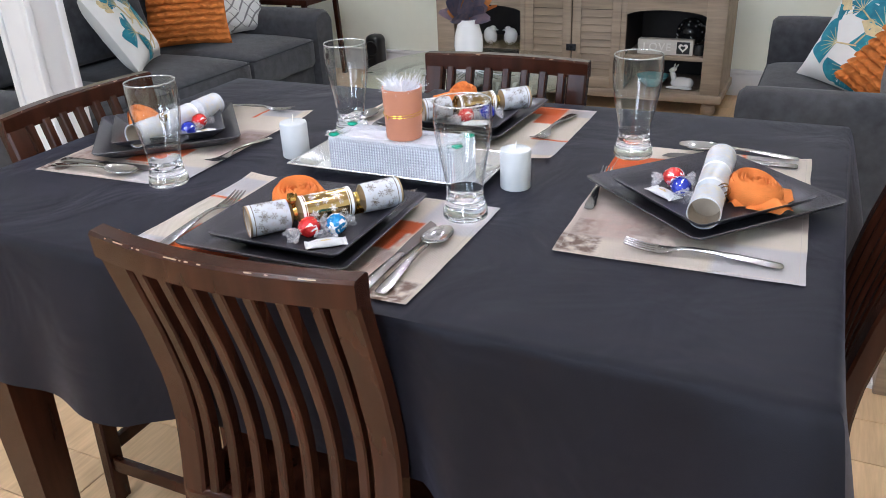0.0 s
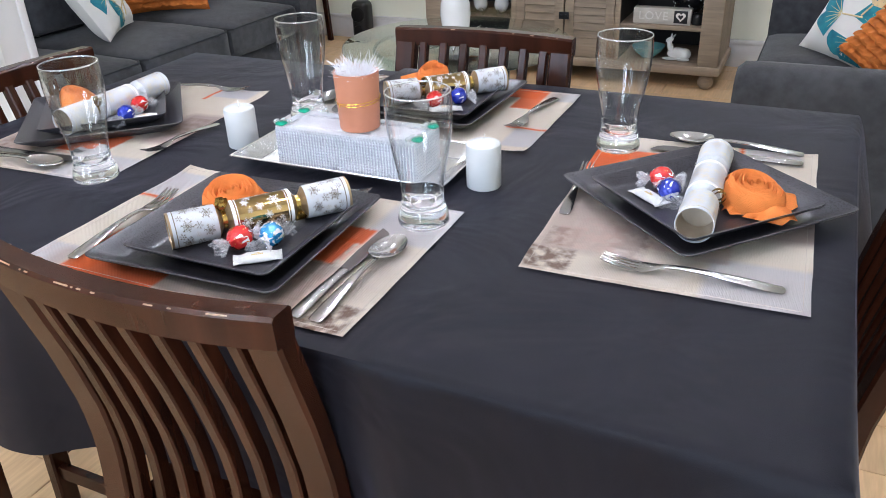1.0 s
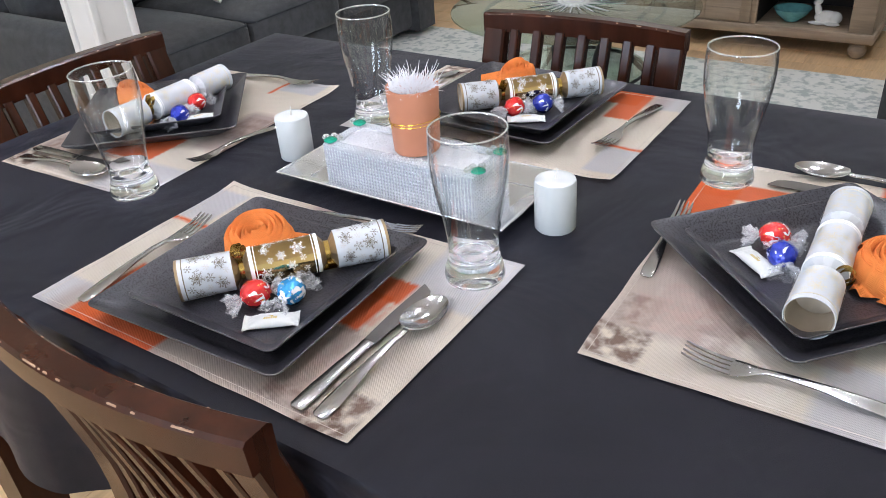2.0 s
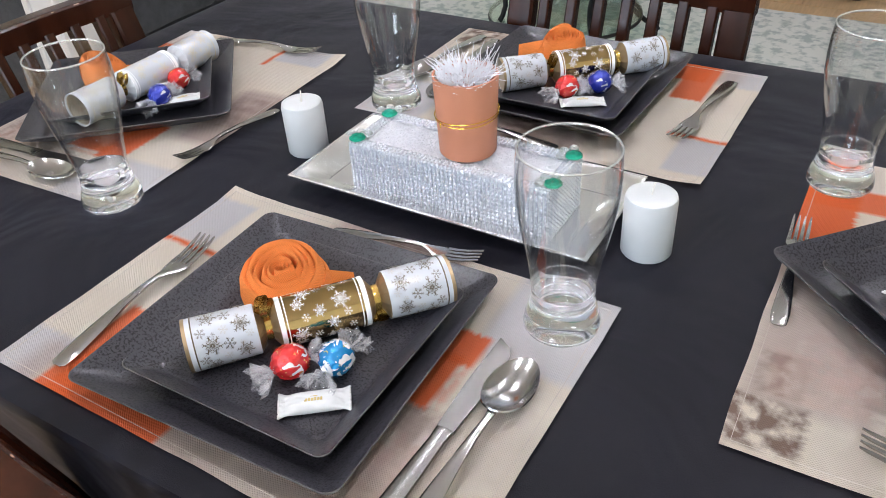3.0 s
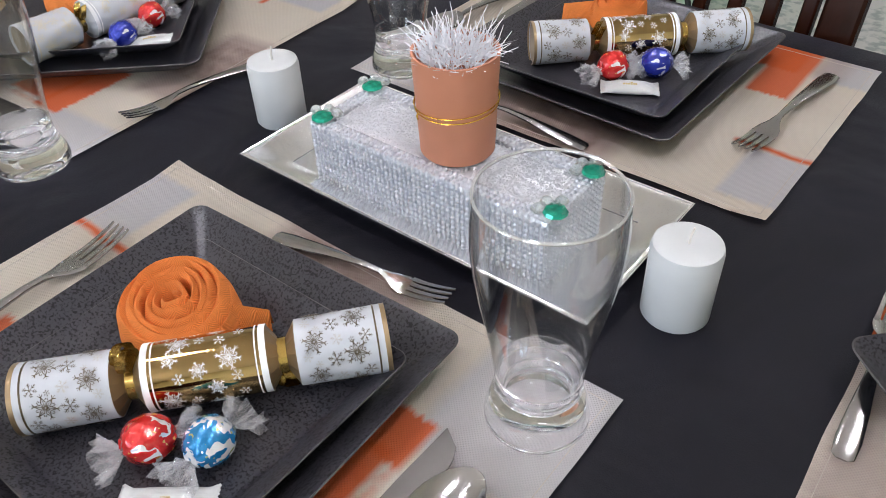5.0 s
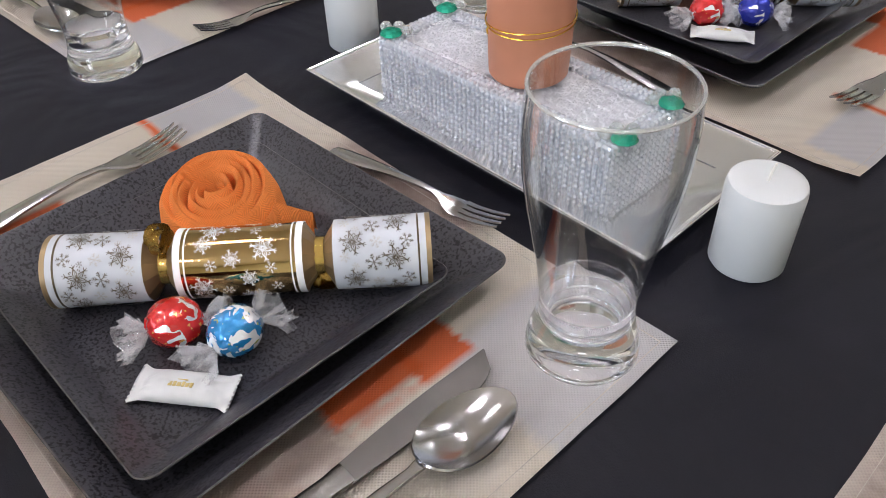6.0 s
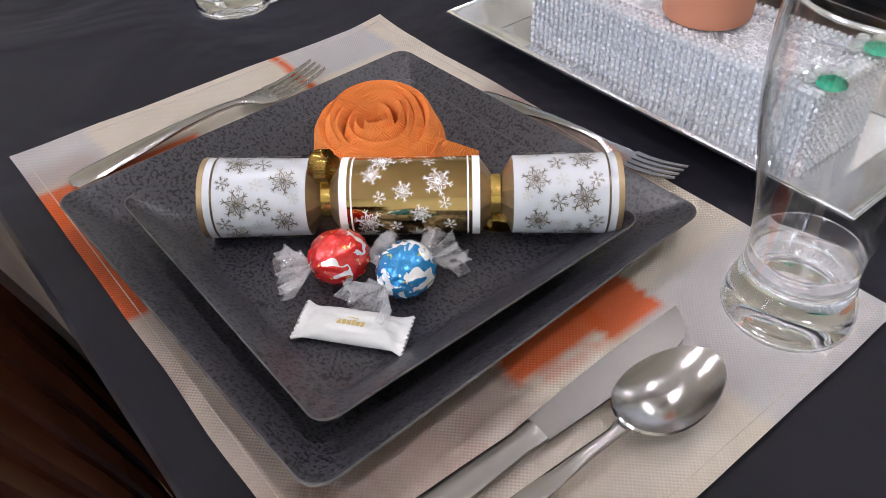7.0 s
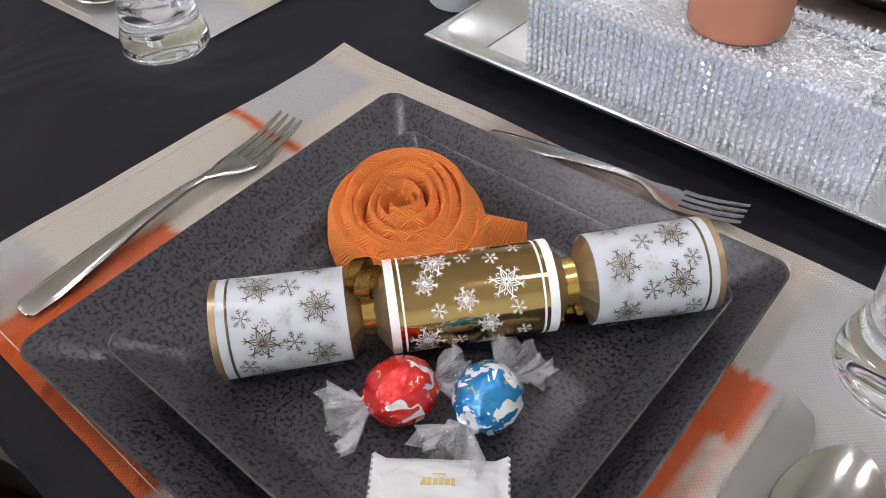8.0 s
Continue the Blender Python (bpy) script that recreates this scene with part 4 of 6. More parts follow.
        uv_strip(bm, rows, uvs)
        sheet("folded_tail", bm)
    return ob


def snowflake(bm, kind, size, x, a, radius):
    """A printed flake on a tube of that radius round the x axis."""
    def lay(u, v):
        t = a + v / radius
        return (x + u, radius * math.cos(t), radius * math.sin(t))

    def stroke(u0, v0, u1, v1, w):
        d = Vector((u1 - u0, v1 - v0)).normalized() * w
        q = [lay(u0 - d.y, v0 + d.x), lay(u1 - d.y * 0.6, v1 + d.x * 0.6), lay(u1 + d.y * 0.6, v1 - d.x * 0.6), lay(u0 + d.y, v0 - d.x)]
        bm.faces.new([bm.verts.new(p) for p in q])
    for k in range(6):
        t = math.pi * k / 3 + 0.26
        c, s = math.cos(t), math.sin(t)
        e = lambda r, o: (size * (r * c - o * s), size * (r * s + o * c))
        if kind == 0:
            for o in (1, -1):
                stroke(*e(0.06, 0), *e(0.36, 0.15 * o), size * 0.030)
                stroke(*e(0.36, 0.15 * o), *e(0.74, 0), size * 0.034)
                stroke(*e(0.74, 0), *e(0.90, 0.17 * o), size * 0.034)
                stroke(*e(0.50, 0.19 * o), *e(0.60, 0.30 * o), size * 0.034)
            stroke(*e(0.16, 0), *e(1.0, 0), size * 0.022)
        else:
            stroke(*e(0.05, 0), *e(1.0, 0), size * 0.040)
            for o in (0.24, -0.24):
                stroke(*e(0.45, 0), *e(0.68, o), size * 0.040)
                stroke(*e(0.70, 0), *e(0.88, o * 0.8), size * 0.040)


def scatter(rng, count, x0, x1, gap, radius):
    """Spots (x, angle) on a tube, kept apart from one another."""
    spots = []
    for k in range(4000):
        x, a = rng.uniform(x0, x1), rng.uniform(0, 2 * math.pi)
        if all(math.hypot(x - u, ((a - b + math.pi) % (2 * math.pi) - math.pi) * radius) > gap for u, b in spots):
            spots.append((x, a))
            if len(spots) == count:
                break
    return spots


def cracker_tube(x0, x1, r0, r1, seg=32, thick=0.0008):
    def ring(x, r):
        return [(x, r * math.cos(2 * math.pi * k / seg), r * math.sin(2 * math.pi * k / seg)) for k in range(seg)]
    return loft([ring(x0, r0), ring(x1, r1), ring(x1, r1 - thick), ring(x0, r0 - thick)], wrap=True)


def cracker(pale=False):
    """A paper cracker along x, its middle at the origin, axis on z = 0."""
    c = thing("christmas_cracker", "white paper cracker with gold ribbons lying on the plate" if pale else "white and gold paper cracker printed with snowflakes lying on the plate", "cracker", group="crackers")
    rng = random.Random(21)
    R = 0.0225
    part("barrel", cracker_tube(-0.041, 0.041, R, R), CARD if pale else GOLD, c, "white card barrel" if pale else "shiny gold foil barrel")
    for s in (-1, 1):
        part("barrel_band", cracker_tube(s * 0.041, s * 0.0365, R + 0.0004, R + 0.0004), FLAKEWHITE, c, "white printed band")
        part("barrel_stripe", cracker_tube(s * 0.0345, s * 0.0335, R + 0.0003, R + 0.0003), FLAKEWHITE, c)
        # pleated neck of dull gold card
        rings = []
        for x, r in ((0.041, R - 0.0006), (0.046, 0.015), (0.0495, 0.0098), (0.053, 0.0105), (0.0565, 0.016), (0.0605, R - 0.0005)):
            rings.append([(s * x, r * (1 + (0.07 if k % 2 else -0.07) * (1 - r / R * 0.8)) * math.cos(2 * math.pi * k / 24), r * (1 + (0.07 if k % 2 else -0.07) * (1 - r / R * 0.8)) * math.sin(2 * math.pi * k / 24)) for k in range(24)])
        part("neck", loft(rings, cap=False), CARD if pale else GOLDCARD, c, smooth=False)
        part("ribbon", cracker_tube(s * 0.0472, s * 0.0535, 0.0125, 0.0125, 20, 0.0005), CARD if pale and s > 0 else RIBBON, c, "curled gold ribbon tied round the neck")
        bow = bmesh.new()
        for k in range(2):
            pts = []
            for i in range(13):
                a = math.pi * 2 * i / 12
                pts.append((s * (0.0505 + (k - 0.5) * 0.004) + 0.004 * math.sin(a), (k - 0.5) * 0.006 + 0.0062 * math.sin(a), 0.0215 - 0.0092 * math.cos(a)))
            rows = [[(x - 0.0034, y, z), (x + 0.0034, y, z)] for x, y, z in pts]
            loft(rows, closed=False, bm=bow)
        bmesh.ops.solidify(bow, geom=bow.faces[:], thickness=0.0003)
        part("ribbon_bow", bow, RIBBON, c, m=pose(0, 0, 0, 150, 0, 0) @ Matrix.Diagonal((1, 0.7, 0.72, 1)) if s > 0 else Matrix())
        end = part("end_tube", cracker_tube(s * 0.0605, s * 0.122, R, R + 0.0012), [CARD], c, "white card tube with snowflakes")
        part("lining", cracker_tube(s * 0.0608, s * 0.1215, R - 0.001, R + 0.0002), TUBEIN, c)
        part("gold_edge", cracker_tube(s * 0.1205, s * 0.1238, R + 0.0013, R + 0.0014), CARD if pale else GOLDCARD, end)
        part("gold_stripe", cracker_tube(s * 0.1150, s * 0.1162, R + 0.0014, R + 0.00142), FLAKEFAINT if pale else FLAKE, end)
        part("tissue_plug", lathe([(0.001, 0.0), (0.012, 0.0015), (0.0212, 0.0), (0.0212, 0.002), (0.001, 0.002)], 24), TUBEIN, c, m=pose(s * 0.080, 0, 0, 0, 90 * s, 0))
        spots = []
        for k in range(6):
            for x, turn, kind, size in ((0.0740, 0, 0, 0.0088), (0.1010, 30, 0, 0.0092), (0.0890, 6, 1, 0.0046), (0.0860, 33, 1, 0.0060), (0.0680, 27, 1, 0.0036), (0.1080, 3, 1, 0.0050), (0.0985, 9, 1, 0.0024), (0.0750, 40, 1, 0.0026)):
                spots.append((x + rng.uniform(-1, 1) * 0.0008, radians(60 * k + turn + rng.uniform(-3, 3)), kind, size * rng.uniform(0.94, 1.06)))
        for material, name, pick in ((FLAKE, "snowflake_print", (0, 1, 3, 5, 6)), (FLAKEPALE, "pale_snowflake_print", (2, 4, 7))):
            bm = bmesh.new()
            for k, (x, a, kind, size) in enumerate(spots):
                if k % 8 in pick:
                    snowflake(bm, kind, size, s * x, a, R + 0.0015)
            part(name, bm, FLAKEFAINT if pale else material, end, smooth=False, kind="stuff")
    bm = bmesh.new()
    for k, (x, a) in enumerate(scatter(rng, 46, -0.0275, 0.0275, 0.0128, R)):
        snowflake(bm, (0, 1, 0)[k % 3], (0.0094, 0.0042, 0.0066)[k % 3], x, a, R + 0.0003)
    part("snowflake_print", bm, FLAKEFAINT if pale else FLAKEWHITE, c, "printed snowflakes", smooth=False)
    return c


def truffle(material, label):
    """A round sweet in foil with two twisted film ends along x; rests on z = 0."""
    t = thing("wrapped_sweet", label, "sweet", group="sweets on the plates")
    bm = bmesh.new()
    bmesh.ops.create_icosphere(bm, subdivisions=4, radius=0.0152)
    for v in bm.verts:
        ax = abs(v.co.x) / 0.0155
        pleat = math.sin(9 * math.atan2(v.co.z, v.co.y) + 3 * noise.noise(v.co * 120))
        v.co *= 1.04 + 0.030 * noise.noise(v.co * 110) + 0.10 * (0.25 - abs(noise.noise(v.co * 210))) + 0.05 * ax ** 2 * pleat
        v.co.x *= 1.06
        v.co.z += 0.0155
    part("ball", bm, material, t)
    rng = random.Random(5)
    for s in (-1, 1):
        rings = []
        for i, (x, r) in enumerate(((0.0135, 0.0075), (0.0165, 0.0040), (0.0185, 0.0042), (0.0228, 0.0098), (0.0280, 0.0138), (0.0330, 0.0162))):
            rings.append([(s * (x + rng.uniform(-1, 1) * 0.0008 * i), (r * (1 + 0.22 * math.sin(k * 1.9 + i) * min(1, i / 3))) * math.cos(2 * math.pi * k / 36) + rng.uniform(-1, 1) * 0.0006 * i,
                           0.0140 - 0.0007 * i + 0.62 * r * math.sin(2 * math.pi * k / 36) * (1 + 0.35 * math.sin(k * 2.05)) + rng.uniform(-1, 1) * 0.0008 * i) for k in range(36)])
        part("twisted_end", loft(rings, cap=False), FILM, t, "clear crinkled wrapper twist", smooth=False)
    return t


def mint():
    """A small flat sweet in a white pillow wrapper with crimped ends; rests on z = 0."""
    w, d = 0.0295, 0.0122
    nx, ny = 48, 20
    top, bot = [], []
    for i in range(nx + 1):
        u = -1 + 2 * i / nx
        a, c = [], []
        for j in range(ny + 1):
            v = -1 + 2 * j / ny
            flat = max(0, (abs(u) - 0.80) / 0.2)
            h = 0.0068 * max(0.0, 1 - abs(u / 0.84) ** 3.5) * max(0.0, 1 - abs(v) ** 3) ** 0.6
            wr = (0.0009 * noise.noise(Vector((u * 4, v * 4, 1))) + 0.0013 * (0.35 - abs(noise.noise(Vector((u * 3 + v * 1.2, v * 2.2 - u * 2, 5)))))) * (1 - abs(v) ** 4)
            x = u * w + (0.0007 * (1 if j % 2 else -1) * math.copysign(1, u) if abs(u) > 0.99 else 0)
            wid = d * (1 + 0.18 * flat - 0.06 * (1 - flat))
            crimp = 0.0004 * math.sin(u * 150) * flat
            a.append((x, v * wid, 0.0040 + h * 0.75 + wr + crimp + 0.0003))
            c.append((x, v * wid, 0.0040 - h * 0.52 + crimp - 0.0003))
        top.append(a)
        bot.append(c)
    bm = bmesh.new()
    loft([a + c[::-1] for a, c in zip(top, bot)], bm=bm)
    ob = part("mint_sweet", bm, MINT)
    ink = bmesh.new()
    x = -0.0075
    for k, (wd, ht) in enumerate(((0.0022, 0.003), (0.0020, 0.0034), (0.0022, 0.003), (0.0018, 0.0036), (0.0020, 0.0028), (0.0018, 0.0032))):
        box(x, x + wd, -0.0035, -0.0035 + ht, 0.0088, 0.0099, bm=ink)
        x += wd + 0.0005
    box(-0.003, 0.003, 0.0012, 0.0018, 0.0088, 0.0099, bm=ink)
    part("gold_print", ink, MINTINK, ob)
    return tagged(ob, "small mint in a white crimped wrapper with gold marks", "sweet", group="sweets on the plates")


Z = TOP + 0.0005
MATZ = TOP + 0.0035
MAT = placemat(MATPRINT)
placemat(MATPRINTPALE).matrix_basis = place(0.122, 0.213, Z, -88.4)
MAT.matrix_basis = place(0.0, 0.0, Z)
for x, y, turn in ((-0.917, 0.214, -87.4), (-0.487, 0.905, 180)):
    copy_thing(MAT, place(x, y, Z, turn))
BIG = plate(0.1410, 0.021, "dinner_plate", "large square black speckled stoneware dinner plate")
SMALL = plate(0.1100, 0.019, "side_plate", "small square black speckled plate stacked on a larger plate", 0.0040)
SETTINGS = ((-0.2440, 0.1495, 2.3, -0.2305, 0.1425, 0.6), (0.301, 0.461, -42, 0.303, 0.447, -42), (-0.80, 0.46, 42, -0.802, 0.465, 43), (-0.244, 0.748, -2, -0.235, 0.736, 0))
for k, (x, y, a, u, v, c) in enumerate(SETTINGS):
    for ob, m in ((BIG, place(x, y, MATZ, a)), (SMALL, place(u, v, MATZ + 0.0105, c))):
        if k:
            copy_thing(ob, m)
        else:
            ob.matrix_basis = m
TUMBLER = drinking_glass()
TUMBLER.matrix_basis = place(-0.0418, 0.2872, MATZ)
for x, y in ((-0.609, 0.2465), (-0.441, 0.613), (0.138, 0.650)):
    copy_thing(TUMBLER, place(x, y, MATZ))


def lay(ob, spots):
    """Set a piece down at the first of the spots, and copies at the others; a spot is its handle's end, its far end and a height."""
    for k, (x, y, u, v, z) in enumerate(spots):
        m = pose(x, y, z, 0, 0, math.degrees(math.atan2(v - y, u - x)) - 90)
        if k:
            copy_thing(ob, m)
        else:
            ob.matrix_basis = m


lay(fork(), ((-0.424, 0.022, -0.436, 0.24, MATZ), (0.425, 0.266, 0.217, 0.258, MATZ), (-0.86, 0.685, -0.68, 0.70, MATZ), (-0.037, 0.865, -0.054, 0.67, MATZ)))
lay(fork(0.84), ((-0.327, 0.310, -0.16, 0.333, MATZ), (0.132, 0.371, 0.118, 0.546, MATZ), (-0.583, 0.52, -0.597, 0.373, MATZ), (-0.18, 0.585, -0.33, 0.59, MATZ)))
lay(knife(), ((-0.071, 0.010, -0.069, 0.238, MATZ), (0.42, 0.665, 0.195, 0.66, MATZ), (-0.905, 0.272, -0.675, 0.285, MATZ), (-0.415, 0.87, -0.412, 0.65, MATZ)))
lay(spoon(), ((-0.045, 0.012, -0.042, 0.222, MATZ), (0.42, 0.708, 0.21, 0.712, MATZ), (-0.90, 0.243, -0.70, 0.252, MATZ), (-0.445, 0.88, -0.462, 0.70, MATZ)))

PLATEZ = MATZ + 0.0105 + 0.0062
ROSE = napkin_rose()
ROSE.matrix_basis = pose(-0.277, 0.181, PLATEZ, 0, 0, 5)
napkin_rose("rose_napkin", 3, label="orange cloth napkin rolled into a tight rose with a flat tail", tails=((4.30, 0.088, 0.060), (5.0, 0.060, 0.04))).matrix_basis = pose(-0.266, 0.788, PLATEZ, 0, 0, -60) @ Matrix.Diagonal((0.80, 0.80, 1.12, 1))
ROSE2 = napkin_rose("rose_napkin", 7, True, "orange cloth napkin folded as an open rose with leaf tips", ((0.50, 0.080, 0.088), (-0.80, 0.076, 0.088), (2.2, 0.055, 0.05), (-2.3, 0.055, 0.05)))
ROSE2.matrix_basis = pose(0.367, 0.450, PLATEZ, 0, 0, 5) @ Matrix.Diagonal((0.94, 0.94, 0.90, 1))
copy_thing(ROSE2, pose(-0.852, 0.452, PLATEZ, 0, 0, 60) @ Matrix.Diagonal((0.82, 0.82, 1.15, 1)))

CRACKER = cracker()
S95 = Matrix.Diagonal((0.96, 0.99, 0.99, 1))
CRACKER.matrix_basis = pose(-0.217, 0.161, PLATEZ + 0.0245, 0, 0, 50) @ S95
copy_thing(CRACKER, pose(-0.221, 0.757, PLATEZ + 0.0225, 0, 0, 43) @ pose(0, 0, 0, 40, 0, 0))
PALE = cracker(True)
PALE.matrix_basis = pose(0.307, 0.442, PLATEZ + 0.0235, 0, 0, 92) @ pose(0, 0, 0, 62, 0, 0)
copy_thing(PALE, pose(-0.776, 0.466, PLATEZ + 0.0235, 0, 0, 90) @ pose(0, 0, 0, 35, 0, 0))

RED = truffle(REDFOIL, "round chocolate in shiny red and white foil with clear twisted ends")
BLUE = truffle(BLUEFOIL, "round chocolate in pale blue and white foil with clear twisted ends")
NAVY = truffle(NAVYFOIL, "round chocolate in dark blue foil with clear twisted ends")
RED.matrix_basis = pose(-0.209, 0.104, PLATEZ, 0, 0, 62)
BLUE.matrix_basis = pose(-0.177, 0.126, PLATEZ, 0, 0, 96)
for x, y, a in ((-0.216, 0.695, 60), (0.243, 0.472, 10), (-0.739, 0.49, 95)):
    copy_thing(RED, pose(x, y, PLATEZ, 0, 0, a))
NAVY.matrix_basis = pose(-0.182, 0.727, PLATEZ, 0, 0, 40)
for x, y, a in ((0.260, 0.434, -70), (-0.722, 0.437, 100)):
    copy_thing(NAVY, pose(x, y, PLATEZ, 0, 0, a))
MINTY = mint()
MINTY.matrix_basis = pose(-0.170, 0.085, PLATEZ, 0, 0, 38)
for x, y, a in ((-0.188, 0.681, 30), (0.236, 0.426, -40), (-0.700, 0.456, 60)):
    copy_thing(MINTY, pose(x, y, PLATEZ, 0, 0, a))


# ---- centrepiece ----
def tray():
    hx, hy = 0.191, 0.090
    ob = thing("serving_tray", "shallow rectangular silver tray with sloping rim", "tray", place(-0.241, 0.4535, Z))

    def loop(d, z):
        return [(x * (hx - d), y * (hy - d), z) for x, y in ((-1, -1), (0, -1), (1, -1), (1, 0), (1, 1), (0, 1), (-1, 1), (-1, 0))]
    part("base", loft([loop(0.038, 0.0), loop(0.0345, 0.0), loop(0.0345, 0.0042), loop(0.038, 0.0040), loop(0.08, 0.0040)]), SILVER, ob)
    part("rim", loft([loop(0.034, 0.0008), loop(0.003, 0.0160), loop(0.0, 0.0178), loop(0.0, 0.0195), loop(0.004, 0.0195), loop(0.006, 0.0180), loop(0.031, 0.0062), loop(0.034, 0.0050)], wrap=True), SILVER, ob)
    bead = bmesh.new()
    c = [Vector((x * (hx - 0.002), y * (hy - 0.002), 0.0195)) for x, y in ((-1, -1), (1, -1), (1, 1), (-1, 1))]
    for a, b in zip(c, c[1:] + c[:1]):
        tube([a, b], 0.0013, 8, bm=bead)
    part("rolled_edge", bead, SILVER, ob)


tray()


def crystal_box():
    x0, x1, y0, y1, h = -0.126, 0.126, -0.044, 0.044, 0.064
    c = thing("crystal_box", "oblong rhinestone-covered box filled with white shred on a silver tray", "decorative box", place(-0.229, 0.434, Z + 0.005))
    part("block", box(x0 + 0.003, x1 - 0.003, y0 + 0.003, y1 - 0.003, 0, h - 0.0065, 0.002), CRYSTALBODY, c)
    rng = random.Random(3)
    p = 0.0051

    def stones(bm, place_at, nu, nv):
        for i in range(nu):
            for j in range(nv):
                o, n, e, f = place_at(i, j)
                o, n, e, f = (Vector(q) for q in (o, n, e, f))
                r = p * 0.50
                tip = n * (r * 0.75) + (e * rng.uniform(-0.16, 0.16) + f * rng.uniform(-0.16, 0.16)) * r
                v = [bm.verts.new(o + e * r * 0.80 * a + f * r * b) for a, b in ((1, 0.4), (0.4, 1), (-0.4, 1), (-1, 0.4), (-1, -0.4), (-0.4, -1), (0.4, -1), (1, -0.4))]
                w = [bm.verts.new(o + tip + e * r * 0.8 * a + f * r * b) for a, b in ((0.45, 0.45), (-0.45, 0.45), (-0.45, -0.45), (0.45, -0.45))]
                for q in range(4):
                    a, b2, c2 = v[2 * q], v[2 * q + 1], v[(2 * q + 2) % 8]
                    bm.faces.new((a, b2, w[q]))
                    bm.faces.new((b2, c2, w[(q + 1) % 4], w[q]))
                bm.faces.new(w)
    nu, nv = int((x1 - x0) / p), 12
    for s in (-1, 1):
        bm = bmesh.new()
        y = (y0 if s < 0 else y1) - s * 0.002
        stones(bm, lambda i, j: ((x0 + p * (i + 0.5), y, p * (j + 0.5)), (0, s, 0), (1, 0, 0), (0, 0, 1)), nu, nv)
        part("rhinestone_mesh", bm, CRYSTAL, c, "sparkling rhinestone mesh", smooth=False, kind="stuff")
        bm = bmesh.new()
        x = (x0 if s < 0 else x1) - s * 0.002
        stones(bm, lambda i, j: ((x, y0 + p * (i + 0.5), p * (j + 0.5)), (s, 0, 0), (0, 1, 0), (0, 0, 1)), int((y1 - y0) / p), nv)
        part("rhinestone_mesh", bm, CRYSTAL, c, "sparkling rhinestone mesh", smooth=False, kind="stuff")
    rim = bmesh.new()
    for s in (-1, 1):
        for k in range(3):
            stones(rim, lambda i, j: ((x0 + p * (i + 0.5), (y0 if s < 0 else y1) - s * (0.001 + p * (k + 0.3)), h - 0.0015), (0, 0, 1), (1, 0, 0), (0, 1, 0)), nu, 1)
            stones(rim, lambda i, j: ((((x0 if s < 0 else x1) - s * (0.001 + p * (k + 0.3))), y0 + p * (i + 0.5), h - 0.0016), (0, 0, 1), (1, 0, 0), (0, 1, 0)), int((y1 - y0) / p), 1)
    for a, b, q, d in ((x0 + 0.002, x1 - 0.002, y0 + 0.002, y0 + 0.013), (x0 + 0.002, x1 - 0.002, y1 - 0.013, y1 - 0.002), (x0 + 0.002, x0 + 0.013, y0 + 0.013, y1 - 0.013), (x1 - 0.013, x1 - 0.002, y0 + 0.013, y1 - 0.013)):
        box(a, b, q, d, h - 0.006, h - 0.0015, bm=rim)
    part("rhinestone_rim", rim, CRYSTAL, c, smooth=False, kind="stuff")
    bm = bmesh.new()
    for k in range(4200):
        x, y, z = rng.uniform(x0 + 0.014, x1 - 0.014), rng.uniform(y0 + 0.014, y1 - 0.014), h - 0.0060 + rng.uniform(0, 0.0045)
        a, l, w, b = rng.uniform(0, 6.28), rng.uniform(0.0010, 0.0030), 0.00045, rng.uniform(0.0, 0.0012)
        u = Vector((math.cos(a), math.sin(a), 0))
        n = Vector((-u.y, u.x, rng.uniform(-0.7, 0.7))) * w
        o = Vector((x, y, z))
        q = [o - u * l - n, o - n + Vector((0, 0, b)), o + u * l - n, o + u * l + n, o + n + Vector((0, 0, b)), o - u * l + n]
        v = [bm.verts.new(t) for t in q]
        bm.faces.new((v[0], v[1], v[4], v[5]))
        bm.faces.new((v[1], v[2], v[3], v[4]))
    part("paper_shred", bm, SHRED, c, "white crinkled shred", smooth=False, kind="stuff")


crystal_box()


def gem(x, y):
    g = thing("gem_cluster", "green faceted gem beside small clear gems on the box rim", "gem", place(x, y, Z + 0.0685), group="gems")
    bm = lathe([(0.001, 0.0), (0.007, 0.0005), (0.0100, 0.0028), (0.0085, 0.0052), (0.0045, 0.0068)], 10)
    part("green_gem", bm, GEM, g, smooth=False)
    for k in range(3):
        a = 0.9 + k * 0.85 + (x + y) * 3
        part("clear_gem", lathe([(0.0015, 0), (0.0046, 0.001), (0.0058, 0.0035), (0.0038, 0.0065), (0.001, 0.0072)], 8), GEMCLEAR, g, smooth=False, m=pose(0.0138 * math.cos(a), 0.0138 * math.sin(a), 0))


for x, y in ((-0.347, 0.400), (-0.348, 0.467), (-0.106, 0.405), (-0.110, 0.467)):
    gem(x, y)


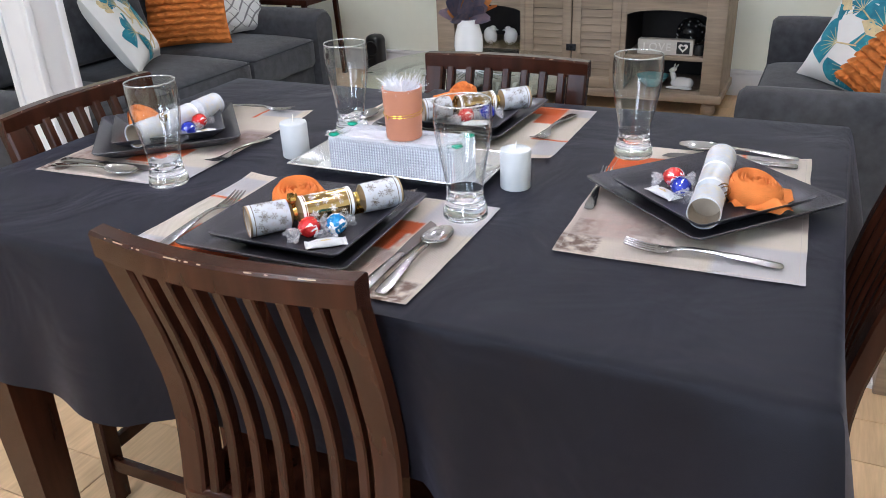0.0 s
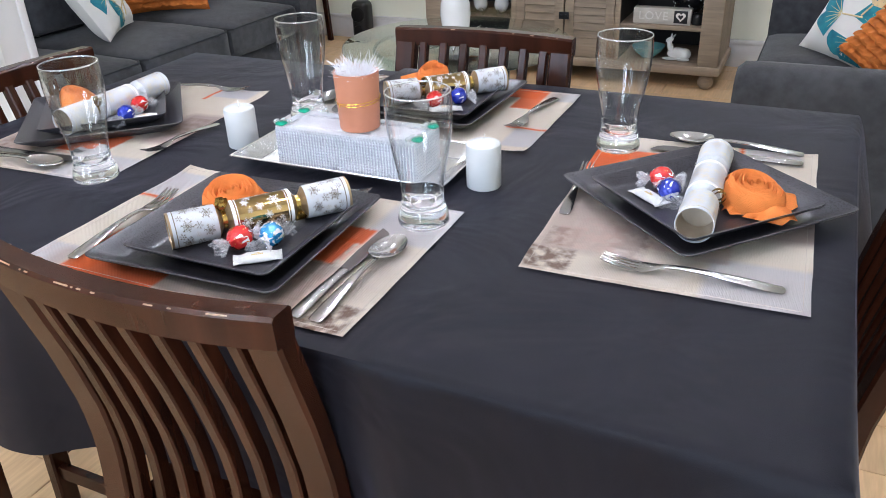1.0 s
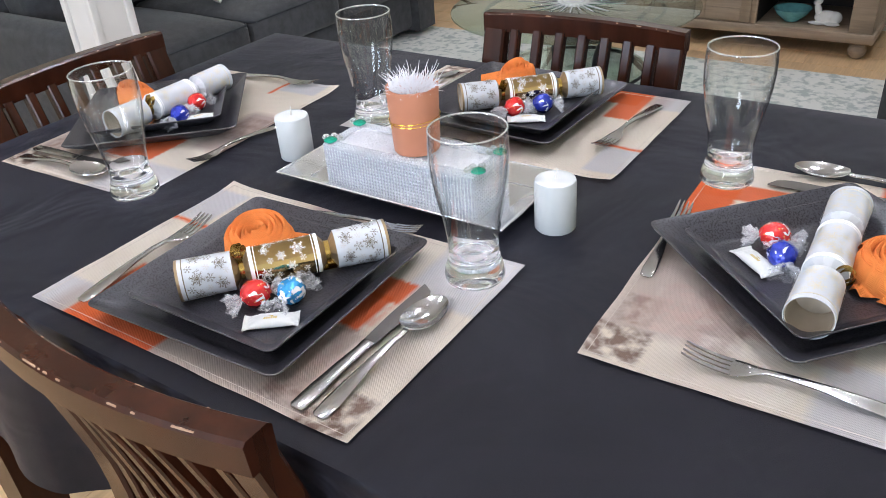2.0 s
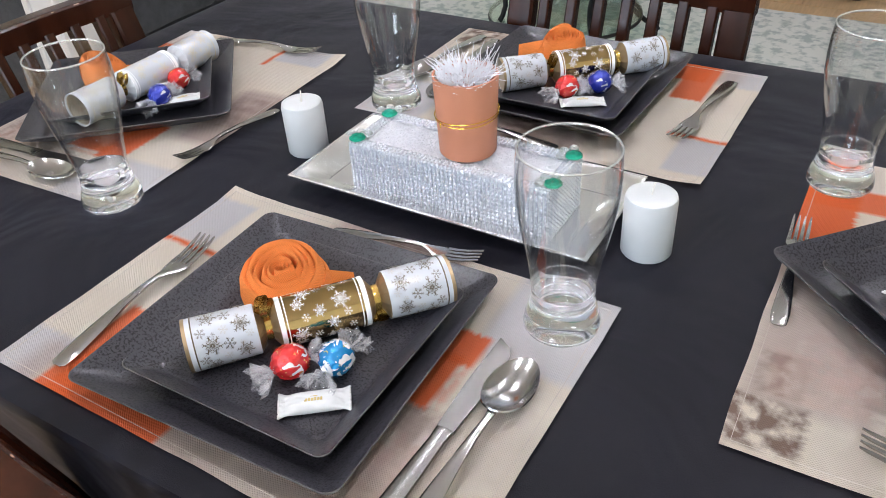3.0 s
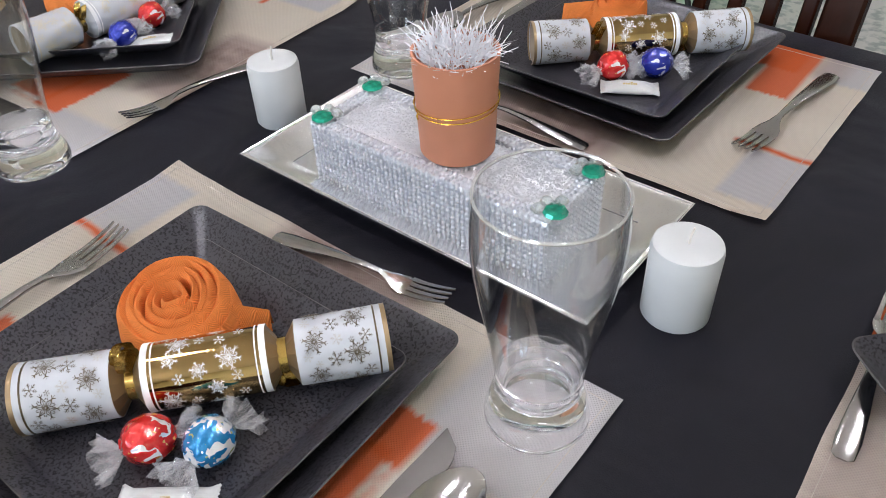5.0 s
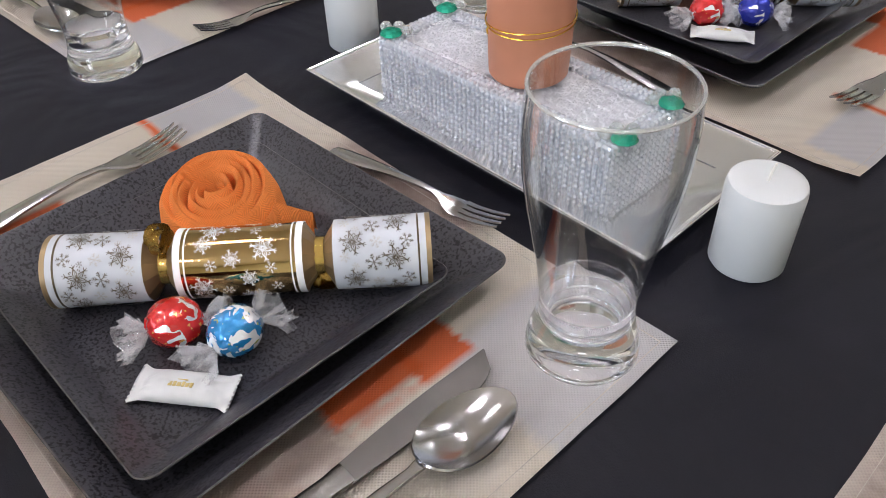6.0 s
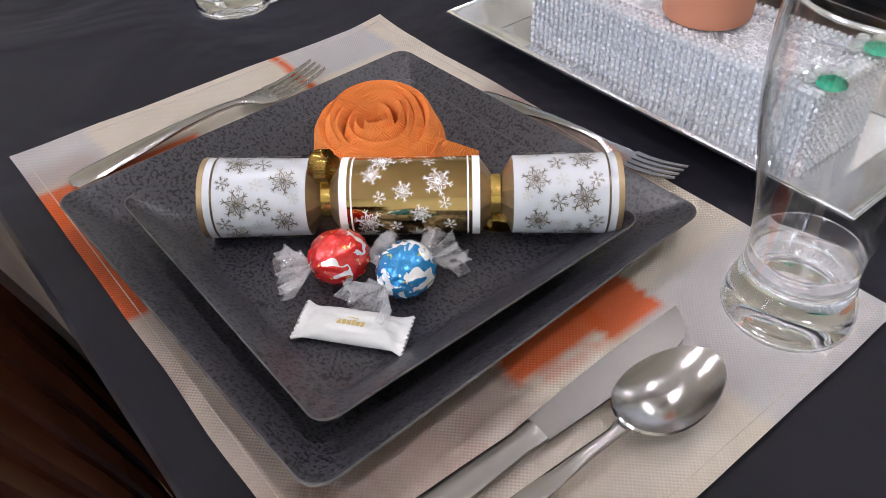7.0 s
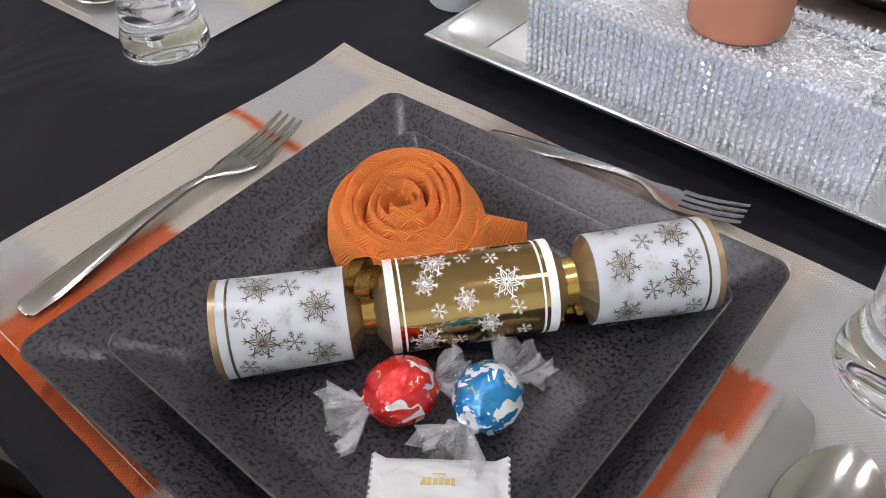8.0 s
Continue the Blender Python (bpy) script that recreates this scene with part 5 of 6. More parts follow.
def votive():
    v = thing("votive_cup", "frosted peach glass cup tied with gold wire, holding white shred", "candle holder", place(-0.222, 0.4355, Z + 0.0685))
    part("cup", lathe([(0.030, 0.0), (0.0315, 0.002), (0.0350, 0.088), (0.0352, 0.0895), (0.0332, 0.0895), (0.0328, 0.088), (0.0298, 0.01), (0.005, 0.008)], 48), PEACH, v)
    bm = bmesh.new()
    for k in range(2):
        pts = [((0.0344 + 0.0006 * k % 2) * math.cos(a), 0.0344 * math.sin(a), 0.046 + 0.0022 * k + 0.0025 * math.sin(a + k) - 0.001) for a in [2 * math.pi * i / 40 for i in range(40)]]
        tube(pts, 0.0005, 5, bm=bm, closed=True)
    tube([(-0.012, -0.0335, 0.045), (-0.0125, -0.0352, 0.0435), (-0.0118, -0.035, 0.040)], 0.0008, 5, bm=bm)
    part("gold_wire", bm, GOLDWIRE, v, "thin gold wire wound round the cup")
    rng, bm = random.Random(12), bmesh.new()
    for k in range(560):
        a, r0 = rng.uniform(0, 6.283), 0.026 * math.sqrt(rng.random())
        o = Vector((r0 * math.cos(a), r0 * math.sin(a), 0.078 + rng.uniform(0, 0.012)))
        tilt = rng.uniform(0.1, 1.45)
        b = a + rng.uniform(-0.8, 0.8)
        d = Vector((math.cos(b) * math.sin(tilt), math.sin(b) * math.sin(tilt), math.cos(tilt)))
        l = rng.uniform(0.008, 0.020) if k % 6 else rng.uniform(0.02, 0.034)
        s = d.orthogonal().normalized() * 0.00045
        mid = o + d * l * 0.5 + Vector((rng.uniform(-1, 1), rng.uniform(-1, 1), 0)) * 0.006
        v6 = [bm.verts.new(p) for p in (o - s, o + s, mid + s, mid - s, o + d * l + s * 0.6, o + d * l - s * 0.6)]
        bm.faces.new((v6[0], v6[1], v6[2], v6[3]))
        bm.faces.new((v6[3], v6[2], v6[4], v6[5]))
    part("paper_shred", bm, SHRED, v, "white crinkled shred", smooth=False, kind="stuff")


votive()


def candle(m):
    c = thing("pillar_candle", "unlit white pillar candle standing on the tablecloth", "candle", m, group="candles")
    part("wax", lathe([(0.001, 0), (0.0248, 0), (0.0262, 0.002), (0.0264, 0.063), (0.0252, 0.0675), (0.022, 0.0692), (0.014, 0.0692), (0.004, 0.0682), (0.001, 0.068)], 40), WAX, c)
    part("wick", tube([(0, 0, 0.067), (0.0005, 0, 0.075), (0.0018, 0.0008, 0.082)], 0.0009, 6), WICK, c)
    return c


CANDLE = candle(place(-0.0125, 0.434, Z))
copy_thing(CANDLE, place(-0.473, 0.453, Z, 70))


# ---- living room ----
TEAL = mat("teal_leaf_print", (0.035, 0.30, 0.36), 0.85, scale=26, second=(0.010, 0.13, 0.20))
PALELEAF = mat("gold_leaf_print", (0.62, 0.50, 0.28), 0.85, vary=0.2, scale=30)
PILLOWWHITE = mat("white_pillow_cloth", (0.74, 0.73, 0.70), 0.9, vary=0.05, scale=12, bump=0.2, bump_scale=500)
RUFFLE = mat("orange_ruffle_cloth", (0.58, 0.17, 0.03), 0.9, vary=0.22, scale=30, bump=0.2, bump_scale=400)
KNIT = mat("grey_knit", (0.075, 0.075, 0.08), 0.95, vary=0.3, scale=90, bump=0.8, bump_scale=120)
LATTICE = mat("grey_lattice_print", (0.24, 0.235, 0.23), 0.9, vary=0.15, scale=60)
TURQ = mat("turquoise_ceramic", (0.16, 0.44, 0.46), 0.25, vary=0.2, scale=30)
SIGN = mat("washed_white_wood", (0.60, 0.55, 0.49), 0.6, vary=0.10, scale=40, stretch=(0.4, 3, 3))
SIGNLETTER = mat("pale_letter_paint", (0.74, 0.70, 0.65), 0.6, vary=0.04, scale=60)
STRAW = mat("dry_moss", (0.20, 0.17, 0.09), 0.9, vary=0.4, scale=120)
PETAL = mat("dusky_petal", (0.33, 0.22, 0.24), 0.8, scale=25, second=(0.10, 0.12, 0.20), each=0.3)
PETALORANGE = mat("orange_petal", (0.62, 0.24, 0.07), 0.8, vary=0.3, scale=40)
DARKGLASS = mat("dark_bead_glass", (0.016, 0.016, 0.016), 0.15, vary=0.4, scale=90)
CLEARBEAD = mat("pale_bead", (0.75, 0.74, 0.70), 0.2, vary=0.1, scale=90)


def pillow_point(u, v, w, h, t, side):
    pin = 1 - 0.07 * (1 - v * v) * abs(u)
    pin2 = 1 - 0.07 * (1 - u * u) * abs(v)
    th = t / 2 * max(0.0, (1 - u ** 4) * (1 - v ** 4)) ** 0.55 + 0.003
    return Vector((w / 2 * u * pin, -side * th, h / 2 * v * pin2))


def pillow(name, label, cloth, w, h, t, m, group="cushions"):
    """A scatter cushion in its own xz plane, its face towards -y."""
    bm, n = bmesh.new(), 20
    rows = []
    for side in (1, -1):
        rows = [[pillow_point(-1 + 2 * i / n, -1 + 2 * j / n, w, h, t, side) + Vector((0, 0.004 * noise.noise(Vector((i * 0.35, j * 0.35, side * 5 + w))) * (1 - (2 * i / n - 1) ** 4) * (1 - (2 * j / n - 1) ** 4), 0)) for i in range(n + 1)] for j in range(n + 1)]
        loft(rows, closed=False, bm=bm)
    bmesh.ops.remove_doubles(bm, verts=bm.verts, dist=0.0065)
    p = thing(name, label, "cushion", m, group=group)
    part("cover", bm, cloth, p)
    return p


def leaf_on(p, w, h, t, u, v, size, turn, material, name="leaf_print"):
    """A printed fan-shaped leaf on the face of a cushion."""
    bm = bmesh.new()
    cols = []
    for i in range(15):
        a = radians(turn) + radians(-68 + 136 * i / 14)
        rr = size * (0.92 + 0.05 * math.sin(i * 0.9) - (0.22 if i == 7 else 0.07 if i in (6, 8) else 0))
        cols.append([pillow_point(max(-0.97, min(0.97, u + rr * f * math.cos(a) / (w / 2))), max(-0.97, min(0.97, v + rr * f * math.sin(a) / (h / 2))), w, h, t, 1) + Vector((0, -0.0022, 0)) for f in (0.06, 0.3, 0.6, 0.85, 1.0)])
    loft(cols, closed=False, bm=bm)
    part(name, bm, material, p)
    veins = bmesh.new()
    for i in range(1, 14, 2):
        a = radians(turn) + radians(-68 + 136 * i / 14)
        pts = [pillow_point(max(-0.97, min(0.97, u + size * f * math.cos(a) / (w / 2))), max(-0.97, min(0.97, v + size * f * math.sin(a) / (h / 2))), w, h, t, 1) + Vector((0, -0.0026, 0)) for f in (0.05, 0.25, 0.45, 0.62)]
        tube(pts, [0.0022, 0.0016, 0.0011, 0.0005], 4, bm=veins)
    part("leaf_veins", veins, PALELEAF, p)
    bm = bmesh.new()
    for a0 in (180, 168):
        pts = []
        for k in range(6):
            a = radians(turn + a0)
            q = size * 0.75 * k / 5
            pts.append(pillow_point(max(-0.97, min(0.97, u + q * math.cos(a) / (w / 2))), max(-0.97, min(0.97, v + q * math.sin(a) / (h / 2))), w, h, t, 1) + Vector((0, -0.0025, 0)))
        if a0 == 180:
            tube(pts, 0.0035, 5, bm=bm)
    part("stem_print", bm, PALELEAF, p)


def leafy_pillow(m, seed):
    w = h = 0.46
    t = 0.15
    p = pillow("throw_pillow", "white cushion printed with teal ginkgo leaves on a grey sofa", PILLOWWHITE, w, h, t, m)
    for u, v, s, a in ((-0.30, 0.42, 0.13, 115), (0.30, 0.25, 0.17, 70), (0.42, -0.35, 0.16, 60), (-0.42, -0.25, 0.12, 150), (0.05, -0.62, 0.12, 200), (0.70, 0.72, 0.10, 100)):
        leaf_on(p, w, h, t, u, v, s, a + seed, TEAL)
    for u, v, s, a in ((0.0, 0.05, 0.07, 30), (-0.65, 0.55, 0.06, 200)):
        leaf_on(p, w, h, t, u, v, s, a + seed, PALELEAF, "gold_leaf_print")


def ruffled_pillow(m, w=0.50, h=0.44):
    t = 0.14
    p = pillow("ruffled_pillow", "burnt orange cushion covered in rows of ruffles on a grey sofa", RUFFLE, w, h, t, m)
    rng = random.Random(int(w * 100))
    rows = 11
    for k in range(rows):
        v0 = 0.97 - 1.94 * k / rows
        bm, strip = bmesh.new(), []
        ph = rng.uniform(0, 6)
        for i in range(61):
            u = -0.97 + 1.94 * i / 60
            sway = 0.016 * math.sin(i * 0.45 + ph) + 0.014 * math.sin(i * 1.3 + ph * 2)
            col = []
            for q, out in ((0.0, 0.0), (0.05, 0.014), (0.12, 0.024), (0.17, 0.021)):
                v = max(-0.985, v0 - q + (sway if q else 0))
                o = out * (1.0 + 0.15 * math.sin(i * 0.9 + ph))
                col.append(pillow_point(u, v, w, h, t, 1) + Vector((0, -0.001 - max(0, o), 0)))
            strip.append(col)
        loft(strip, closed=False, bm=bm)
        part("ruffle", bm, RUFFLE, p)


def lattice_pillow(m):
    w = h = 0.44
    t = 0.13
    p = pillow("lattice_pillow", "off-white cushion with a grey lattice print on a grey sofa", PILLOWWHITE, w, h, t, m)
    bm = bmesh.new()
    for d in (-1, 1):
        for k in range(-5, 6):
            pts = []
            for i in range(25):
                u = -0.96 + 1.92 * i / 24
                v = d * u * 0.9 + k * 0.36 + 0.05 * math.sin(u * 9 + k)
                if abs(v) < 0.96:
                    pts.append(pillow_point(u, v, w, h, t, 1) + Vector((0, -0.001, 0)))
            if len(pts) > 2:
                loft([[q + Vector((-0.005, 0, 0.003)), q + Vector((0.005, -0.0012, -0.003))] for q in pts], closed=False, bm=bm)
    part("lattice_print", bm, LATTICE, p)


def propped(corner, edge, lean, size, tip=0.0):
    """The pose of a cushion: a lower corner, the way of its lower edge, how far its top leans back, its width and height, and a tip in its own plane."""
    e = Vector((*edge, 0)).normalized()
    back = Vector((-e.y, e.x, 0))
    u = (Vector((0, 0, 1)) * math.cos(radians(lean)) + back * math.sin(radians(lean))).normalized()
    m = Matrix((e, e.cross(u) * -1, u)).transposed().to_4x4()
    m.translation = Vector(corner) + e * size[0] / 2 + u * size[1] / 2
    return m @ pose(0, 0, 0, 0, tip, 0)


leafy_pillow(propped((-2.72, 2.26, 0.50), (-0.5, 0.87), 30, (0.46, 0.46)), 0)
ruffled_pillow(propped((-3.17, 2.80, 0.49), (0.78, 0.60), 16, (0.48, 0.44)), 0.48, 0.44)
lattice_pillow(propped((-3.02, 3.16, 0.48), (0.30, 0.95), 16, (0.44, 0.44)))
lattice_pillow(propped((-3.36, 1.86, 0.49), (0.30, 0.95), 16, (0.44, 0.44)))
leafy_pillow(propped((0.36, 3.04, 0.46), (0.85, -0.5), 24, (0.46, 0.46), 12), 40)
ruffled_pillow(propped((0.52, 2.80, 0.45), (0.85, -0.5), 26, (0.38, 0.38), 28), 0.38, 0.38)
pillow("knitted_pillow", "dark grey knitted cushion leaning on a grey sofa arm", KNIT, 0.36, 0.36, 0.12, propped((0.70, 2.66, 0.46), (0.85, -0.5), 30, (0.36, 0.36), 20))


# glass coffee table
def coffee_table():
    c = thing("coffee_table", "round two-tier glass coffee table on curved metal legs", "coffee table", place(-1.19, 2.96))
    R = 0.555
    part("glass_top", lathe([(0.001, 0.438), (R - 0.004, 0.438), (R, 0.441), (R, 0.447), (R - 0.004, 0.450), (0.001, 0.450)], 64), TABLEGLASS, c, "pale green glass top")
    part("lower_shelf", lathe([(0.001, 0.16), (0.33, 0.16), (0.332, 0.168), (0.001, 0.168)], 48), TABLEGLASS, c)
    ring = [(0.40 * math.cos(2 * math.pi * k / 40), 0.40 * math.sin(2 * math.pi * k / 40), 0.43) for k in range(40)]
    part("top_ring", tube(ring, 0.008, 8, closed=True), IRON, c)
    part("shelf_ring", tube([(x * 0.82, y * 0.82, 0.152) for x, y, z in ring], 0.008, 8, closed=True), IRON, c)
    for k in range(4):
        a = math.pi / 4 + k * math.pi / 2
        pts = [((0.40 - 0.16 * math.sin(f * math.pi) + 0.06 * (1 - f)) * math.cos(a), (0.40 - 0.16 * math.sin(f * math.pi) + 0.06 * (1 - f)) * math.sin(a), 0.012 + 0.418 * f) for f in [i / 10 for i in range(11)]]
        part("leg", tube(pts, 0.011, 10), IRON, c)


coffee_table()


def sunburst():
    s = thing("sunburst_tray", "silver sunburst centrepiece of thin rods under the vase", "centrepiece", place(-1.20, 2.98, 0.4515))
    part("hub", lathe([(0.001, 0), (0.07, 0), (0.075, 0.006), (0.07, 0.012), (0.001, 0.012)], 32), WHITE, s)
    rng = random.Random(2)
    for k in range(26):
        a = 2 * math.pi * k / 26
        l = (0.25, 0.18, 0.22)[k % 3]
        part("ray", tube([(0.07 * math.cos(a), 0.07 * math.sin(a), 0.007), (l * math.cos(a), l * math.sin(a), 0.009 + rng.uniform(0, 0.01))], [0.006, 0.003], 6), CHROME, s)


sunburst()


def vase():
    v = thing("vase", "glossy white ceramic vase holding dusky feathery flowers", "vase", place(-1.20, 2.98, 0.464))
    part("body", lathe([(0.001, 0), (0.050, 0), (0.054, 0.004), (0.066, 0.05), (0.073, 0.11), (0.070, 0.16), (0.056, 0.21), (0.046, 0.235), (0.048, 0.242), (0.043, 0.240), (0.050, 0.20), (0.04, 0.1), (0.001, 0.08)], 40), WHITE, v)
    rng = random.Random(9)
    for k in range(46):
        a, tilt, l = rng.uniform(0, 6.283), rng.uniform(0.1, 1.25), rng.uniform(0.12, 0.2)
        d = Vector((math.cos(a) * math.sin(tilt), math.sin(a) * math.sin(tilt), math.cos(tilt)))
        side, o = d.orthogonal().normalized(), Vector((0, 0, 0.235))
        rows = []
        for i in range(7):
            f = i / 6
            wd = 0.036 * math.sin(math.pi * min(1, f * 0.85 + 0.08)) ** 0.8
            cen = o + d * l * f + Vector((0, 0, -0.03 * f * f * math.sin(tilt)))
            rows.append([cen - side * wd, cen + d.cross(side) * 0.006, cen + side * wd])
        bm = loft(rows, closed=False)
        bmesh.ops.solidify(bm, geom=bm.faces[:], thickness=0.0008)
        part("petal", bm, PETALORANGE if k % 5 == 0 else PETAL, v)


vase()


# media cabinet
def cabinet():
    c = thing("media_cabinet", "greyed oak media cabinet with louvred doors and open bays", "cabinet", place(0, 4.0))
    x0, x1, d, h = -1.86, -0.08, 0.48, 0.73
    part("top", box(x0 - 0.03, x1 + 0.03, -0.03, d, h - 0.035, h, 0.006), CABWOOD, c)
    part("top_moulding", box(x0 - 0.015, x1 + 0.015, -0.015, d, h - 0.06, h - 0.035, 0.006), CABWOOD, c)
    part("bottom_board", box(x0 - 0.015, x1 + 0.015, -0.02, d, 0.085, 0.135, 0.008), CABWOOD, c)
    # back and dividers take the near-black that stands for shade in the bays
    part("back_panel", box(x0, x1, d - 0.012, d - 0.002, 0.135, h - 0.06), CABSHADE, c)
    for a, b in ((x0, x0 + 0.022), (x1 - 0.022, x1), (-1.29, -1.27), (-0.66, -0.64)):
        part("side_board", box(a, b, 0.004, d - 0.012, 0.135, h - 0.06), CABWOOD if a in (x0, x1 - 0.022) else CABSHADE, c)
    for a, b in ((x0, -1.74), (-0.19, x1), (-1.292, -1.262), (-0.668, -0.638)):
        part("stile", box(a, b, -0.006, 0.014, 0.135, h - 0.06, 0.002), CABWOOD, c)
    for a, b, z in ((-1.74, -1.292, 0.33), (-0.638, -0.19, 0.345)):
        part("shelf", box(a, b, 0.0, d - 0.012, z - 0.022, z, 0.002), CABWOOD, c)
        bm, n = bmesh.new(), 16
        rows = []
        for i in range(n + 1):
            u = -1 + 2 * i / n
            low = 0.565 + 0.04 * math.sqrt(max(0, 1 - (u * 0.97) ** 2))
            x = a + (b - a) * i / n
            rows.append([(x, -0.004, low), (x, -0.004, h - 0.06), (x, 0.014, h - 0.06), (x, 0.014, low)])
        loft(rows, bm=bm)
        part("arched_rail", bm, CABWOOD, c)
    for a, b in ((-1.262, -0.967), (-0.963, -0.668)):
        # near-black backing stands for the shade between the louvres
        door = part("door", box(a + 0.05, b - 0.05, 0.012, 0.016, 0.2, 0.62), CABSHADE, c, "louvred oak door")
        for q, r, s, t in ((a + 0.002, a + 0.055, 0.138, 0.665), (b - 0.055, b - 0.002, 0.138, 0.665), (a + 0.055, b - 0.055, 0.138, 0.205), (a + 0.055, b - 0.055, 0.60, 0.665)):
            part("door_frame", box(q, r, -0.008, 0.014, s, t, 0.003), CABWOOD, door)
        for k in range(9):
            z = 0.226 + 0.0435 * k
            part("louvre", loft([[(x, -0.006, z - 0.018), (x, -0.001, z - 0.022), (x, 0.010, z + 0.018), (x, 0.005, z + 0.022)] for x in (a + 0.055, b - 0.055)]), CABWOOD, door)
    latch = part("latch", box(-0.995, -0.935, -0.016, -0.008, 0.352, 0.392, 0.003), IRON, c, "black iron latch")
    for x in (-0.98, -0.95):
        part("latch_knob", lathe([(0.001, 0), (0.009, 0.0), (0.009, 0.006), (0.001, 0.008)], 12), IRON, latch, m=pose(x, -0.016, 0.372, 90, 0, 0))
    for x in (x0 + 0.06, x1 - 0.06):
        for y in (0.04, d - 0.07):
            part("bun_foot", lathe([(0.022, 0), (0.040, 0.018), (0.045, 0.04), (0.038, 0.062), (0.028, 0.074), (0.040, 0.085)], 20), CABWOOD, c, m=pose(x, y, 0))


cabinet()


def blob(bm, x, y, z, rx, ry, rz, ax=0, ay=0, az=0):
    own = bmesh.new()
    bmesh.ops.create_uvsphere(own, u_segments=20, v_segments=12, radius=1.0)
    merge(bm, own, pose(x, y, z, ax, ay, az) @ Matrix.Diagonal((rx, ry, rz, 1)))


def sign_box():
    s = thing("sign_box", "washed white wooden block sign with pale letters and a heart", "sign", place(-0.415, 4.07, 0.3455))
    part("block", box(-0.158, 0.158, -0.035, 0.035, 0, 0.085, 0.003), SIGN, s)
    cu = bpy.data.curves.new("letters", "FONT")
    cu.body, cu.size, cu.extrude, cu.align_x, cu.space_character = "LOVE", 0.062, 0.0025, "LEFT", 1.15
    tmp = bpy.data.objects.new("letters", cu)
    me = bpy.data.meshes.new_from_object(tmp)
    bpy.data.objects.remove(tmp)
    me.materials.append(SIGNLETTER)
    ob = new("letters", me)
    ob.parent, ob.matrix_basis = s, pose(-0.128, -0.0365, 0.024, 90, 0, 0)
    part("heart_panel", box(0.068, 0.142, -0.038, -0.034, 0.010, 0.078, 0.001), BLACK, s)
    pts = []
    for k in range(28):
        a = 2 * math.pi * k / 28
        pts.append((0.105 + 0.0017 * 16 * math.sin(a) ** 3, 0.046 + 0.0017 * (13 * math.cos(a) - 5 * math.cos(2 * a) - 2 * math.cos(3 * a) - math.cos(4 * a))))
    part("heart", loft([[(x, y, z) for x, z in pts] for y in (-0.042, -0.037)]), SIGNLETTER, s)
    part("heart_hollow", loft([[(0.105 + (x - 0.105) * 0.5, y, 0.046 + (z - 0.046) * 0.5) for x, z in pts] for y in (-0.044, -0.0415)]), BLACK, s)


sign_box()
deer = bmesh.new()
for args in ((0, 0, 0.036, 0.062, 0.032, 0.036), (0.035, 0, 0.035, 0.038, 0.034, 0.034), (-0.045, -0.004, 0.070, 0.017, 0.016, 0.045, 0, -18), (-0.052, -0.004, 0.112, 0.024, 0.014, 0.015, 0, -25), (-0.034, 0.008, 0.128, 0.005, 0.004, 0.020, 0, 35),
             (-0.044, -0.012, 0.130, 0.005, 0.004, 0.022, 0, 10), (-0.04, -0.02, 0.010, 0.045, 0.012, 0.010), (0.03, -0.025, 0.010, 0.04, 0.012, 0.010)):
    blob(deer, *args)
ob = part("deer_figurine", deer, WHITE)
ob.matrix_basis = place(-0.315, 4.10, 0.1355)
tagged(ob, "glossy white ceramic lying deer figurine on the cabinet shelf", "figurine")
bird = bmesh.new()
blob(bird, 0, 0, 0.055, 0.045, 0.034, 0.056, 0, 14)
blob(bird, -0.018, 0, 0.098, 0.024, 0.022, 0.022)
merge(bird, lathe([(0.008, 0), (0.001, 0.02)], 10), pose(-0.038, 0, 0.096, 0, -100, 0))
ob = part("bird_figurine", bird, WHITE)
ob.matrix_basis = place(-1.405, 4.13, 0.335)
tagged(ob, "glossy white ceramic bird figurine on dry moss", "figurine", group="birds")
copy_thing(ob, pose(-1.545, 4.13, 0.335, 0, 0, 180))
rng = random.Random(6)
bm = bmesh.new()
for k in range(900):
    p = Vector((rng.uniform(-0.19, 0.19), rng.uniform(-0.07, 0.06), rng.uniform(0, 0.03)))
    d = Vector((rng.uniform(-1, 1), rng.uniform(-1, 1), rng.uniform(0, 1))).normalized() * 0.022
    s = d.orthogonal().normalized() * 0.0012
    bm.faces.new([bm.verts.new(q) for q in (p - s, p + s, p + d)])
ob = part("dry_moss", bm, STRAW, smooth=False)
ob.matrix_basis = place(-1.47, 4.10, 0.3305)
tagged(ob, "loose dry moss spread over the cabinet shelf", "moss", kind="stuff")
ob = part("bowl", lathe([(0.001, 0.0), (0.035, 0.0), (0.04, 0.006), (0.075, 0.035), (0.092, 0.062), (0.095, 0.066), (0.090, 0.064), (0.07, 0.036), (0.03, 0.010), (0.001, 0.009)], 32), TURQ)
ob.matrix_basis = place(-0.49, 4.12, 0.1355)
tagged(ob, "turquoise glazed ceramic bowl on the cabinet shelf", "bowl")


